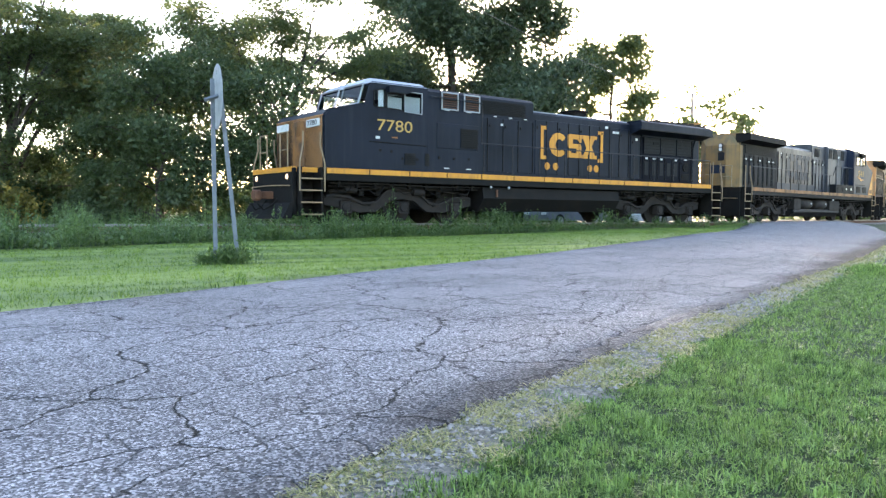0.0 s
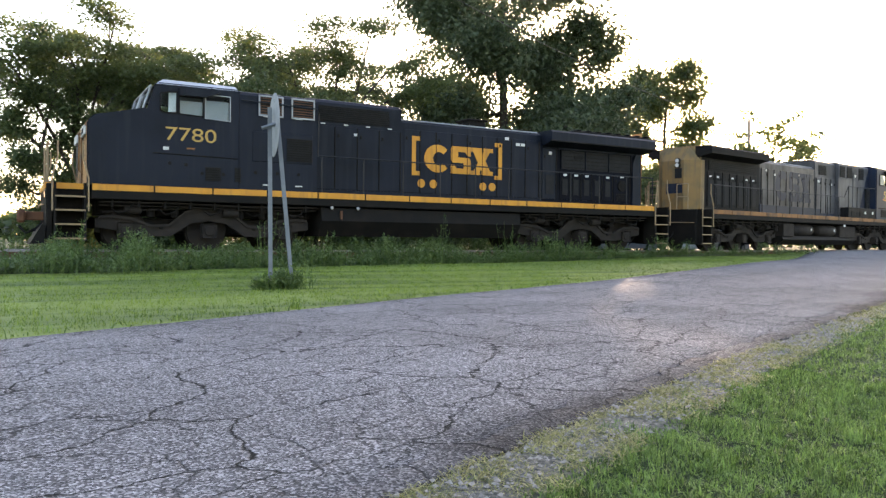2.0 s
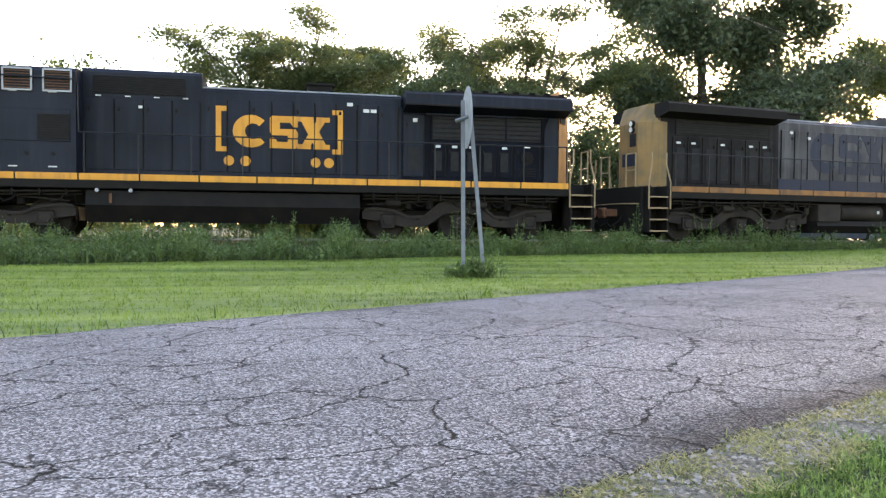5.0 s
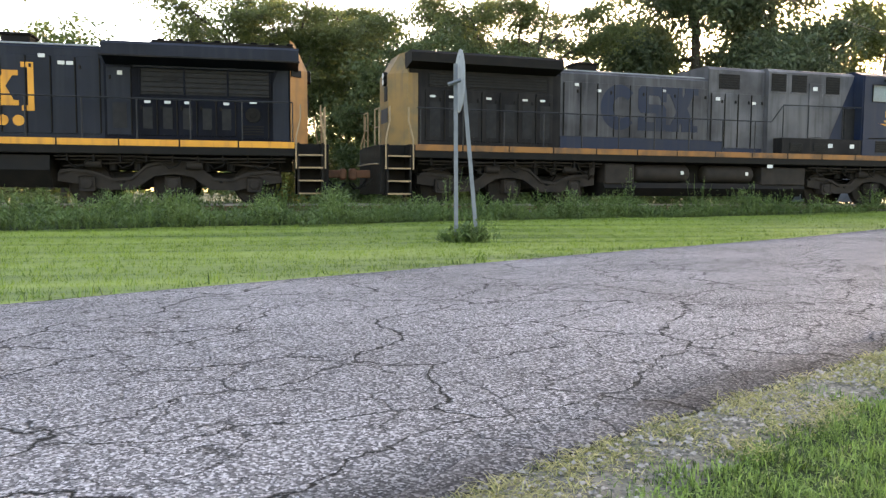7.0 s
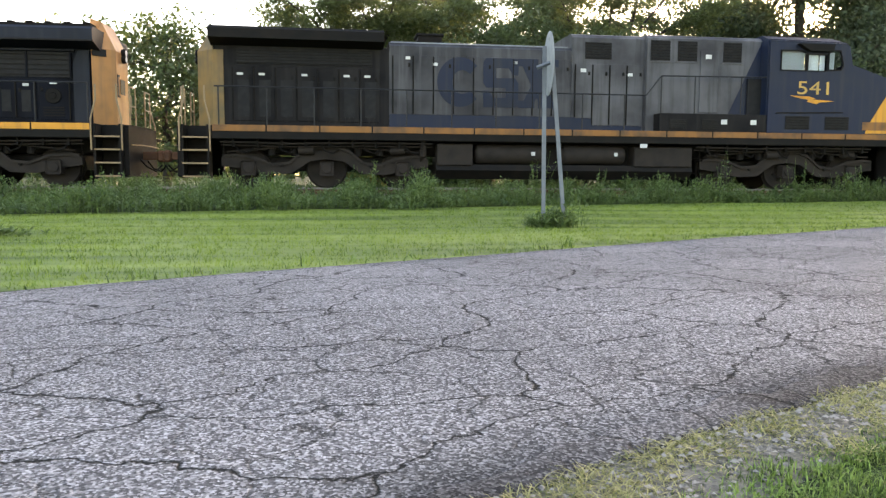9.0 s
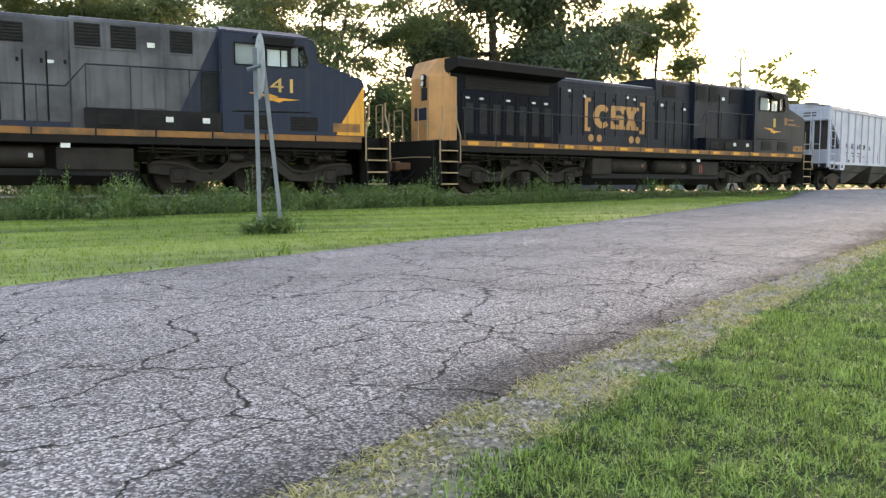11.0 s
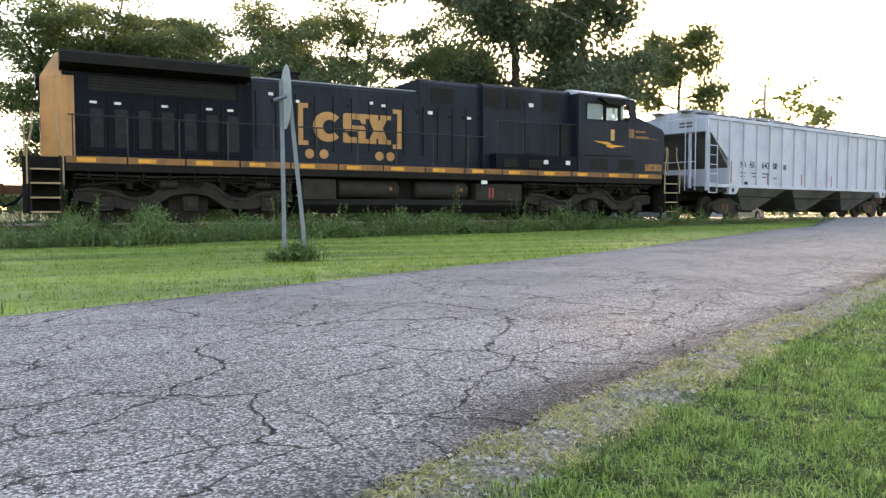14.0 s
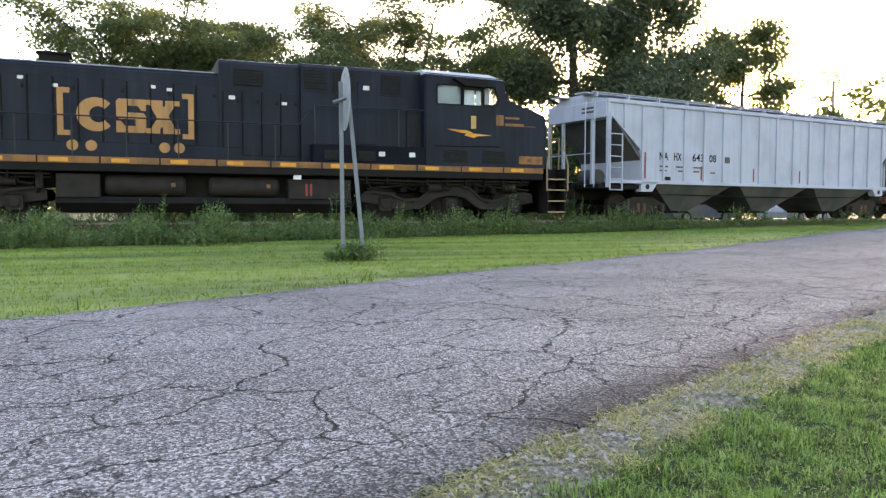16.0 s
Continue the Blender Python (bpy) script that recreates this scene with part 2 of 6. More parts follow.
GOLD2 = mat("grimy_yellow_paint", (0.23, 0.10, 0.03), 0.6, second=(0.07, 0.045, 0.03), scale=2.2, amount=0.9, bump=0.08, streak=(0.09, 0.06, 0.04))
DUSTEND = mat("dusty_tan_end_paint", (0.20, 0.12, 0.045), 0.6, second=(0.10, 0.085, 0.05), scale=2.0, amount=0.8, bump=0.06, streak=(0.10, 0.075, 0.05))
ORANGE = mat("faded_orange_end_paint", (0.40, 0.19, 0.07), 0.5, second=(0.24, 0.13, 0.06), scale=2.0, amount=0.7, bump=0.05, streak=(0.20, 0.12, 0.07))
BLACK = mat("grimy_black_steel", (0.007, 0.0065, 0.006), 0.7, second=(0.015, 0.012, 0.010), scale=2.5, amount=0.8, bump=0.2, gloss=0.12)
RUNGEAR = mat("dusty_truck_steel", (0.021, 0.0165, 0.0135), 0.8, second=(0.013, 0.011, 0.010), scale=3.0, amount=0.8, bump=0.25)
VOID = mat("dark_screen", (0.008, 0.008, 0.009), 0.7, second=(0.02, 0.02, 0.02), scale=5, amount=0.7, bump=0.3)
RAILPAINT = mat("handrail_paint", (0.016, 0.017, 0.019), 0.5, fine=30, bump=0.05)
RAILGOLD = mat("yellow_grab_rail_paint", (0.25, 0.175, 0.10), 0.5, second=(0.16, 0.12, 0.08), bump=0.05)
WHITE = mat("white_marking_paint", (0.55, 0.55, 0.53), 0.5, second=(0.36, 0.36, 0.34), scale=6, bump=0.03)
SILVER = mat("bare_metal_frame", (0.30, 0.31, 0.32), 0.5, 0.3, bump=0.05)
ROOFWHITE = mat("pale_cab_roof", (0.34, 0.36, 0.39), 0.5, second=(0.22, 0.23, 0.25), scale=2, bump=0.06)
RED = mat("faded_red_paint", (0.22, 0.045, 0.04), 0.55, bump=0.05)
RUST = mat("rusty_steel", (0.12, 0.055, 0.03), 0.8, second=(0.05, 0.03, 0.022), scale=4, bump=0.3)
STEEL = mat("worn_rail_head", (0.24, 0.22, 0.20), 0.5, 0.8, bump=0.05)
HOPPER = mat("pale_blue_grey_paint", (0.33, 0.345, 0.41), 0.55, second=(0.26, 0.275, 0.325), scale=1.1, amount=0.7, bump=0.04, streak=(0.26, 0.27, 0.30))
# Darker than the body paint: grime, with shade below and between ends put in.
HOPDARK = mat("dirty_hopper_paint_with_shade", (0.085, 0.08, 0.075), 0.7, second=(0.035, 0.042, 0.04), scale=1.0, amount=0.9, bump=0.1, streak=(0.06, 0.055, 0.05))
TANK = mat("dusty_tank_paint", (0.16, 0.125, 0.095), 0.55, second=(0.07, 0.055, 0.045), scale=1.0, amount=0.9, bump=0.06, streak=(0.05, 0.04, 0.035))
GLASS = glass_mat()
LAMP = glow_mat("lit_headlight", (1.0, 0.62, 0.35), 0.25)
ASPHALT = asphalt_mat()
GRAVEL = mat("grey_gravel", (0.17, 0.155, 0.13), 0.95, second=(0.04, 0.046, 0.04), scale=45, amount=1.0, fine=70, bump=0.9)
STONES = mat("loose_pale_stones", (0.30, 0.28, 0.25), 0.9, second=(0.11, 0.105, 0.10), scale=55, amount=1.0, fine=90, bump=0.2)
EMBLEM2 = mat("faded_orange_emblem_paint", (0.36, 0.18, 0.065), 0.55, second=(0.25, 0.13, 0.05), scale=3, bump=0.04, streak=(0.12, 0.07, 0.035))
BALLAST = mat("track_ballast", (0.16, 0.14, 0.125), 0.9, second=(0.07, 0.062, 0.055), scale=18, amount=0.9, fine=30, bump=1.0)
SOIL = mat("turf_soil", (0.017, 0.036, 0.008), 0.95, second=(0.012, 0.020, 0.006), scale=1.5, amount=0.8, fine=60, bump=0.8)
GALV = mat("galvanised_post", (0.15, 0.165, 0.185), 0.6, 0.2, second=(0.10, 0.11, 0.125), scale=6, bump=0.1)
SIGNBACK = mat("bare_sign_back", (0.26, 0.275, 0.295), 0.55, 0.1, second=(0.19, 0.20, 0.215), scale=5, bump=0.04)
POLEWOOD = mat("grey_pole_wood", (0.30, 0.25, 0.20), 0.85, second=(0.16, 0.125, 0.10), scale=3, amount=0.8, fine=35, bump=0.5, streak=(0.12, 0.095, 0.075))
BARK = mat("tree_bark", (0.06, 0.05, 0.04), 0.9, second=(0.03, 0.026, 0.022), scale=6, bump=0.8)
LAWN = leaf_mat("lawn_blades", (0.004, 0.018, 0.004), (0.23, 0.335, 0.085), (0.14, 0.26, 0.042), 0.2, 7.0, 1.0, 0.9, 1.3)
# Stretched noise puts the light and dark look of mown rows into the colour.
LAWN2 = leaf_mat("mown_verge_blades", (0.022, 0.066, 0.011), (0.25, 0.33, 0.06), (0.19, 0.29, 0.04), 0.32, 0.14, 16.0, 0.8, 1.9)
DRYGRASS = leaf_mat("dry_edge_grass", (0.09, 0.115, 0.034), (0.43, 0.385, 0.18), (0.26, 0.27, 0.09), 0.3, 4.0)
WEED = leaf_mat("tall_weed_leaves", (0.022, 0.052, 0.017), (0.13, 0.19, 0.062), (0.12, 0.19, 0.045), 0.38, 1.2)
LEAF_LOCUST = leaf_mat("locust_leaves", (0.034, 0.056, 0.026), (0.08, 0.105, 0.045), (0.16, 0.19, 0.055), 0.42)
LEAF_MAPLE = leaf_mat("maple_leaves", (0.036, 0.056, 0.032), (0.078, 0.105, 0.054), (0.085, 0.115, 0.045), 0.30)
LEAF_BUSH = leaf_mat("bush_leaves", (0.036, 0.056, 0.024), (0.072, 0.098, 0.04), (0.10, 0.14, 0.042), 0.34)
LEAF_YELLOW = leaf_mat("yellow_shrub_leaves", (0.14, 0.13, 0.03), (0.22, 0.19, 0.05), (0.22, 0.20, 0.04), 0.35)

# ---- mesh tools ----


class M:
    """Verts and faces of one mesh; fx mirrors along x, for things that face the other way."""

    def __init__(self, fx=1):
        self.v, self.f, self.fx = [], [], fx

    def add(self, verts, faces):
        k = len(self.v)
        self.v += [(p[0] * self.fx, p[1], p[2]) for p in verts]
        self.f += [tuple(i + k for i in q) for q in faces]
        return self

    def loft(self, rings):
        n = len(rings[0])
        faces = [(i * n + j, i * n + (j + 1) % n, (i + 1) * n + (j + 1) % n, (i + 1) * n + j) for i in range(len(rings) - 1) for j in range(n)]
        faces += [tuple(range(n))[::-1], tuple(range((len(rings) - 1) * n, len(rings) * n))]
        return self.add([p for r in rings for p in r], faces)

    def box(self, x0, x1, y0, y1, z0, z1, b=0.0):
        if not b:
            return self.loft([[(x, y0, z0), (x, y1, z0), (x, y1, z1), (x, y0, z1)] for x in (x0, x1)])

        def ring(x, i):
            a0, a1, c0, c1 = y0 + i, y1 - i, z0 + i, z1 - i
            k = b
            return [(x, a0 + k, c0), (x, a1 - k, c0), (x, a1, c0 + k), (x, a1, c1 - k), (x, a1 - k, c1), (x, a0 + k, c1), (x, a0, c1 - k), (x, a0, c0 + k)]
        s = 1 if x1 > x0 else -1
        return self.loft([ring(x0, b * 0.7), ring(x0 + s * b, 0), ring(x1 - s * b, 0), ring(x1, b * 0.7)])

    def prism(self, pts, y0, y1):
        """Polygon of (x, z) pushed through from y0 to y1."""
        return self.loft([[(x, y, z) for x, z in pts] for y in (y0, y1)])

    def tube(self, pts, r, n=6, r1=None):
        rings, ps = [], [Vector(p) for p in pts]
        for i, p in enumerate(ps):
            d = (ps[min(i + 1, len(ps) - 1)] - ps[max(i - 1, 0)]).normalized()
            a = d.cross(Vector((0, 0, 1)) if abs(d.z) < 0.9 else Vector((1, 0, 0))).normalized()
            c = d.cross(a)
            k = r if r1 is None else r + (r1 - r) * i / (len(ps) - 1)
            rings.append([p + (a * math.cos(2 * math.pi * j / n) + c * math.sin(2 * math.pi * j / n)) * k for j in range(n)])
        return self.loft(rings)

    def drum(self, c, r, h, axis="y", n=20, b=0.0):
        """A cylinder centred on c, h long, along an axis, with bevelled rims."""
        rings = []
        for t, k in ((-h / 2, r - b), (-h / 2 + b, r), (h / 2 - b, r), (h / 2, r - b)) if b else ((-h / 2, r), (h / 2, r)):
            ring = []
            for j in range(n):
                a, s = k * math.cos(2 * math.pi * j / n), k * math.sin(2 * math.pi * j / n)
                o = {"x": (t, a, s), "y": (a, t, s), "z": (a, s, t)}[axis]
                ring.append((c[0] + o[0], c[1] + o[1], c[2] + o[2]))
            rings.append(ring)
        return self.loft(rings)

    def mesh(self, name):
        me = bpy.data.meshes.new(name)
        me.from_pydata(self.v, [], self.f)
        bm = bmesh.new()
        bm.from_mesh(me)
        bmesh.ops.recalc_face_normals(bm, faces=bm.faces)
        bm.to_mesh(me)
        bm.free()
        return me


def part(name, m, material, parent=None, label="", smooth=False):
    me = m if isinstance(m, bpy.types.Mesh) else m.mesh(name)
    if material and not me.materials:
        me.materials.append(material)
    if smooth:
        me.polygons.foreach_set("use_smooth", [True] * len(me.polygons))
    ob = new(name, me)
    ob.parent = parent
    if label:
        ob["label"] = label
    return ob


def raw_mesh(name, verts, faces, material, parent=None):
    """A large mesh straight from arrays, with no clean-up."""
    me = bpy.data.meshes.new(name)
    nv, nf, k = len(verts), len(faces), faces.shape[1]
    me.vertices.add(nv)
    me.vertices.foreach_set("co", np.asarray(verts, dtype=np.float32).ravel())
    me.loops.add(nf * k)
    me.loops.foreach_set("vertex_index", np.asarray(faces, dtype=np.int32).ravel())
    me.polygons.add(nf)
    me.polygons.foreach_set("loop_start", np.arange(nf, dtype=np.int32) * k)
    me.update(calc_edges=True)
    me.materials.append(material)
    ob = new(name, me)
    ob.parent = parent
    return ob


def lettering(name, words, x, y, z, height, material, parent, width=None, label="", bold=0.0):
    """Words in the built-in font, upright, facing -y, their lower left corner at x, z."""
    cu = bpy.data.curves.new(name, "FONT")
    cu.body, cu.size, cu.extrude, cu.offset = words, 1.0, 0.004, bold
    tmp = bpy.data.objects.new("lettering_source", cu)
    scene.collection.objects.link(tmp)
    bpy.context.view_layer.update()
    me = bpy.data.meshes.new_from_object(tmp.evaluated_get(bpy.context.evaluated_depsgraph_get()))
    bpy.data.objects.remove(tmp)
    co = np.empty(len(me.vertices) * 3, dtype=np.float32)
    me.vertices.foreach_get("co", co)
    co = co.reshape(-1, 3)
    lo, hi = co.min(0), co.max(0)
    k = height / (hi[1] - lo[1])
    kx = width / (hi[0] - lo[0]) if width else k
    out = np.stack([x + (co[:, 0] - lo[0]) * kx, y - co[:, 2], z + (co[:, 1] - lo[1]) * k], 1)
    me.vertices.foreach_set("co", out.ravel())
    me.materials.clear()
    me.materials.append(material)
    me.update()
    return part(name, me, None, parent, label)


# ---- the ground, the road and the track ----
TRACK_Y, TRACK_K, RAIL = 21.92, 0.00368, 0.45


def track_y(x):
    return TRACK_Y + TRACK_K * max(x, 0.0) ** 2


def step(a, b, v):
    v = min(max((v - a) / (b - a), 0.0), 1.0)
    return v * v * (3 - 2 * v)


FAR_EDGE = [(-60.0, -26.0), (-30.0, -9.6), (-12.0, 0.1), (-2.6, 5.35), (0.1, 6.95), (2.0, 8.15), (5.0, 9.8), (8.8, 11.9), (11.0, 13.15), (20.0, 17.9), (26.0, 20.9), (31.0, 23.9), (36.0, 28.5), (42.0, 36.0), (60.0, 60.0)]
NEAR_EDGE = [(-60.0, -32.0), (-30.0, -15.0), (-12.0, -5.0), (-2.0, 0.40), (0.6, 1.96), (1.23, 2.32), (1.86, 2.64), (2.76, 3.09), (4.2, 3.86), (8.1, 5.72), (14.0, 8.4), (22.0, 12.4), (30.0, 16.8), (38.0, 22.3), (46.0, 30.0), (66.0, 54.0)]


def edge_y(edge, x):
    for (x0, y0), (x1, y1) in zip(edge, edge[1:]):
        if x <= x1:
            return y0 + (y1 - y0) * (x - x0) / (x1 - x0)
    return edge[-1][1]


def ground_z(x, y):
    """Nearly level, rising gently towards the railway."""
    d = abs(track_y(x) - y)
    z = 0.16 * step(10.0, 4.0, d) + 0.11 * step(2.9, 1.8, d) + 0.02 * noise.noise((x * 0.25, y * 0.25, 0.0))
    if x > 20:
        z += (RAIL - 0.02 - z) * step(7.0, 1.2, d) * step(24.0, 30.0, x) * step(3.0, 0.0, max(edge_y(NEAR_EDGE, x) - y, y - edge_y(FAR_EDGE, x)))
    return z


def grid(xs, ys, fz):
    v = np.array([(x, y, fz(x, y)) for y in ys for x in xs])
    nx = len(xs)
    f = np.array([(j * nx + i, j * nx + i + 1, (j + 1) * nx + i + 1, (j + 1) * nx + i) for j in range(len(ys) - 1) for i in range(nx - 1)])
    return v, f


gx = sorted(set(np.concatenate([np.linspace(-900, -60, 15), np.arange(-60, 80, 0.8), np.linspace(80, 900, 15)]).round(2).tolist()))
gy = sorted(set(np.concatenate([np.linspace(-400, -20, 10), np.arange(-20, 48, 0.7), np.linspace(48, 1200, 18)]).round(2).tolist()))
v, f = grid(gx, gy, lambda x, y: ground_z(x, y) - 0.03)
ground = raw_mesh("ground", v, f, SOIL)
tagged(ground, "level turf ground around the road and railway", "ground", kind="structure")

road_v, road_f = [], []
ts = np.concatenate([np.linspace(-50, -12, 16), np.arange(-11.5, 45, 0.45), np.linspace(46, 58, 8)])
NR = 16
for i, x in enumerate(ts):
    x0, x1 = x, x + 2.4
    p, q = Vector((x0, edge_y(FAR_EDGE, x0))), Vector((x1, edge_y(NEAR_EDGE, x1)))
    wob = 0.05 * noise.noise((x * 1.7, 3.0, 0)), 0.07 * noise.noise((x * 1.9, 9.0, 0))
    for j in range(NR):
        k = min(max((j - 1) / (NR - 3), 0.0), 1.0)
        c = p.lerp(q, k)
        y = c.y + wob[0] * (1 - k) + wob[1] * k
        crown = 0.03 * (1 - (2 * k - 1) ** 2) - 0.006
        skirt = -0.06 if j in (0, NR - 1) else 0.0
        road_v.append((c.x, y, ground_z(c.x, y) + crown + skirt))
for i in range(len(ts) - 1):
    for j in range(NR - 1):
        road_f.append((i * NR + j, i * NR + j + 1, (i + 1) * NR + j + 1, (i + 1) * NR + j))
road = raw_mesh("road", np.array(road_v), np.array(road_f), ASPHALT)
edge_v, edge_f = [], []
ex = np.arange(-3.0, 24.0, 0.05)
for i, x in enumerate(ex):
    slip = 0.20 + 0.14 * noise.noise((x * 1.1, 0, 7)) + 0.10 * noise.noise((x * 5, 0, 7)) + 0.05 * noise.noise((x * 17, 0, 7))
    for j in range(4):
        y = edge_y(NEAR_EDGE, x) + 0.07 * noise.noise(((x - 2.4) * 1.9, 9.0, 0)) + slip * (1 - j / 3)
        edge_v.append((x, y, ground_z(x, y) + (0.001, 0.006, 0.003, -0.004)[j] + 0.03 * (1 - (1 - slip * (1 - j / 3) / 2.6) ** 2)))
for i in range(len(ex) - 1):
    for j in range(3):
        edge_f.append((i * 4 + j, i * 4 + j + 1, (i + 1) * 4 + j + 1, (i + 1) * 4 + j))
road_edge = raw_mesh("road_edge", np.array(edge_v), np.array(edge_f), ASPHALT)
tagged(road_edge, "darker crumbling asphalt along the road edge", "road edge", kind="structure")
tagged(road, "cracked old grey asphalt road with crumbling edges", "road", kind="structure")
# ---- the train ----
# Pale panels added behind the cab glass to imitate the brightness in the panes.
PANEBRIGHT = mat("white_window_brightener", (0.85, 0.85, 0.83), 0.6, second=(0.75, 0.75, 0.73), scale=2, bump=0.0)
PANELINING = mat("beige_cab_lining", (0.42, 0.43, 0.42), 0.6, second=(0.30, 0.30, 0.28), scale=2, bump=0.0)
HW = 1.55      # half width over the sills
HD = 0.95      # half width of the long hood
DECK = 1.63    # deck over the rail
KEYED = []     # (thing, distance of its origin along the train, first and second truck)
WHEELS = []


def handrail(x0, x1, z, posts, parent, material, y=-HW + 0.05, fx=1):
    r = M(fx).tube([(x0, y, z), ((x0 + x1) / 2, y, z), (x1, y, z)], 0.021, 6)
    part("handrail", r, material, parent)
    for x in posts:
        part("stanchion", M(fx).tube([(x, y, DECK - 0.1), (x, y, z)], 0.019, 6), RAILPAINT, parent)


def steps(x0, x1, parent, fx, edge, side=-1):
    """Four step treads in a well, with dark back plates and pale grab rails."""
    s = side
    part("step_well", M(fx).box(x0, x1, s * 0.95, s * 1.02, 0.3, DECK).box(x0 - 0.02, x0 + 0.03, s * 0.95, s * HW, 0.25, DECK).box(x1 - 0.03, x1 + 0.02, s * 0.95, s * HW, 0.25, DECK), BLACK, parent)
    for z in (0.28, 0.62, 0.96, 1.29):
        t = part("step", M(fx).box(x0, x1, s * 1.0, s * (HW - 0.02), z, z + 0.03), BLACK, parent)
        part("tread_edge", M(fx).box(x0, x1, s * (HW - 0.02), s * (HW + 0.005), z - 0.005, z + 0.036), edge, t)
    for x in (x0 - 0.06, x1 + 0.06):
        k = -0.12 if x < x0 else 0.12
        part("grab_rail", M(fx).tube([(x, s * (HW + 0.03), 0.95), (x, s * (HW + 0.03), 1.75), (x - k, s * (HW - 0.02), 2.25), (x - k, s * (HW - 0.02), 2.62)], 0.022, 6), RAILGOLD, parent)


def sideframe(m, c, wheels, y):
    """The cast side frame of a six-wheel truck: arched between the axle boxes."""
    top = [(-2.75, 0.80), (-2.45, 0.86), (-1.9, 0.80), (-1.45, 0.62), (-1.0, 0.66), (-0.62, 0.98), (-0.3, 1.08), (0.3, 1.08), (0.62, 0.98), (1.0, 0.66), (1.45, 0.62), (1.9, 0.80), (2.45, 0.86), (2.75, 0.80)]
    bot = [(2.75, 0.58), (2.2, 0.50), (1.6, 0.36), (0.95, 0.38), (0.45, 0.72), (0.0, 0.78), (-0.45, 0.72), (-0.95, 0.38), (-1.6, 0.36), (-2.2, 0.50), (-2.75, 0.58)]
    return m.prism([(c + x, z) for x, z in top + bot], y - 0.07, y + 0.07)


def wheelset(x, r, parent, fx):
    w = M()
    for s in (-1, 1):
        w.drum((0, s * 0.76, 0), r, 0.13, "y", 28, 0.02)
        w.drum((0, s * 0.69, 0), r + 0.03, 0.03, "y", 28)
        w.drum((0, s * 0.84, 0), r * 0.35, 0.08, "y", 16, 0.02)
        for k in range(6):
            a = k * math.pi / 3
            w.box(0.26 * math.cos(a) - 0.03, 0.26 * math.cos(a) + 0.03, s * 0.825, s * 0.835, 0.26 * math.sin(a) - 0.03, 0.26 * math.sin(a) + 0.03)
    w.drum((0, 0, 0), 0.09, 1.5, "y", 12)
    ob = part("wheelset", w, RUNGEAR, parent)
    WHEELS.append((ob, Vector((x * fx, 0, r)), r))
    return ob


def loco_truck(c, car, fx):
    t = part("truck", M(fx).box(c - 2.6, c + 2.6, -0.62, 0.62, 0.45, 0.85, 0.03), BLACK, car, "six-wheel truck in dusty grey steel")
    for s in (-1, 1):
        part("side_frame", sideframe(M(fx), c, 0, s * 1.08), RUNGEAR, t)
        rim = [(-2.7, 0.86), (-2.45, 0.90), (-1.9, 0.84), (-1.45, 0.66), (-1.0, 0.70), (-0.62, 1.02), (-0.3, 1.12), (0.3, 1.12), (0.62, 1.02), (1.0, 0.70), (1.45, 0.66), (1.9, 0.84), (2.45, 0.90), (2.7, 0.86)]
        part("frame_flange", M(fx).prism([(c + x, z) for x, z in rim] + [(c + x, z - 0.075) for x, z in rim[::-1]], s * 1.16 - 0.05, s * 1.16 + 0.05), RUNGEAR, t)
        for a in (-1.95, -1.2, 1.2, 1.95):
            part("frame_bolt", M(fx).drum((c + a, s * 1.16, 0.60), 0.055, 0.05, "y", 10, 0.01), BLACK, t)
        for a in (-2.05, 0.0, 2.05):
            part("axle_box", M(fx).box(c + a - 0.19, c + a + 0.19, s * 1.0, s * 1.22, 0.33, 0.72, 0.04).drum((c + a, s * 1.23, 0.52), 0.13, 0.06, "y", 16, 0.015), RUNGEAR, t)
        for a in (-1.45, -0.85, 0.85, 1.45):
            part("spring", M(fx).drum((c + a, s * 1.05, 0.98), 0.10, 0.26, "z", 12, 0.02), BLACK, t)
        part("brake_cylinder", M(fx).drum((c - 0.55, s * 1.22, 1.0), 0.11, 0.42, "x", 14, 0.02), RUNGEAR, t)
        part("brake_cylinder", M(fx).drum((c + 1.9, s * 1.2, 1.02), 0.10, 0.40, "x", 14, 0.02), RUNGEAR, t)
        part("brake_pipe", M(fx).tube([(c - 2.6, s * 1.17, 0.95), (c - 1.2, s * 1.2, 1.08), (c + 0.3, s * 1.2, 1.12), (c + 2.6, s * 1.17, 0.96)], 0.025, 6), RUNGEAR, t)
        part("sand_pipe", M(fx).tube([(c - 2.7, s * 1.1, 1.2), (c - 2.75, s * 0.9, 0.5), (c - 2.6, s * 0.76, 0.2)], 0.022, 6), BLACK, t)
    for a in (-2.05, 0.0, 2.05):
        wheelset(c + a, 0.53, t, fx)
    return t


def coupler(x, d, car, fx):
    m = M(fx).box(x, x + d * 0.7, -0.1, 0.1, 0.74, 0.96, 0.02).box(x + d * 0.6, x + d * 0.86, -0.2, 0.16, 0.68, 1.0, 0.05)
    part("coupler", m, RUST, car, "rusty knuckle coupler")
    part("air_hose", M(fx).tube([(x, -0.35, 0.8), (x + d * 0.3, -0.36, 0.55), (x + d * 0.6, -0.3, 0.42), (x + d * 0.8, -0.22, 0.6)], 0.025, 6), BLACK, car)
    part("air_hose", M(fx).tube([(x, 0.35, 0.8), (x + d * 0.3, 0.36, 0.5), (x + d * 0.6, 0.3, 0.42), (x + d * 0.8, 0.22, 0.6)], 0.025, 6), BLACK, car)


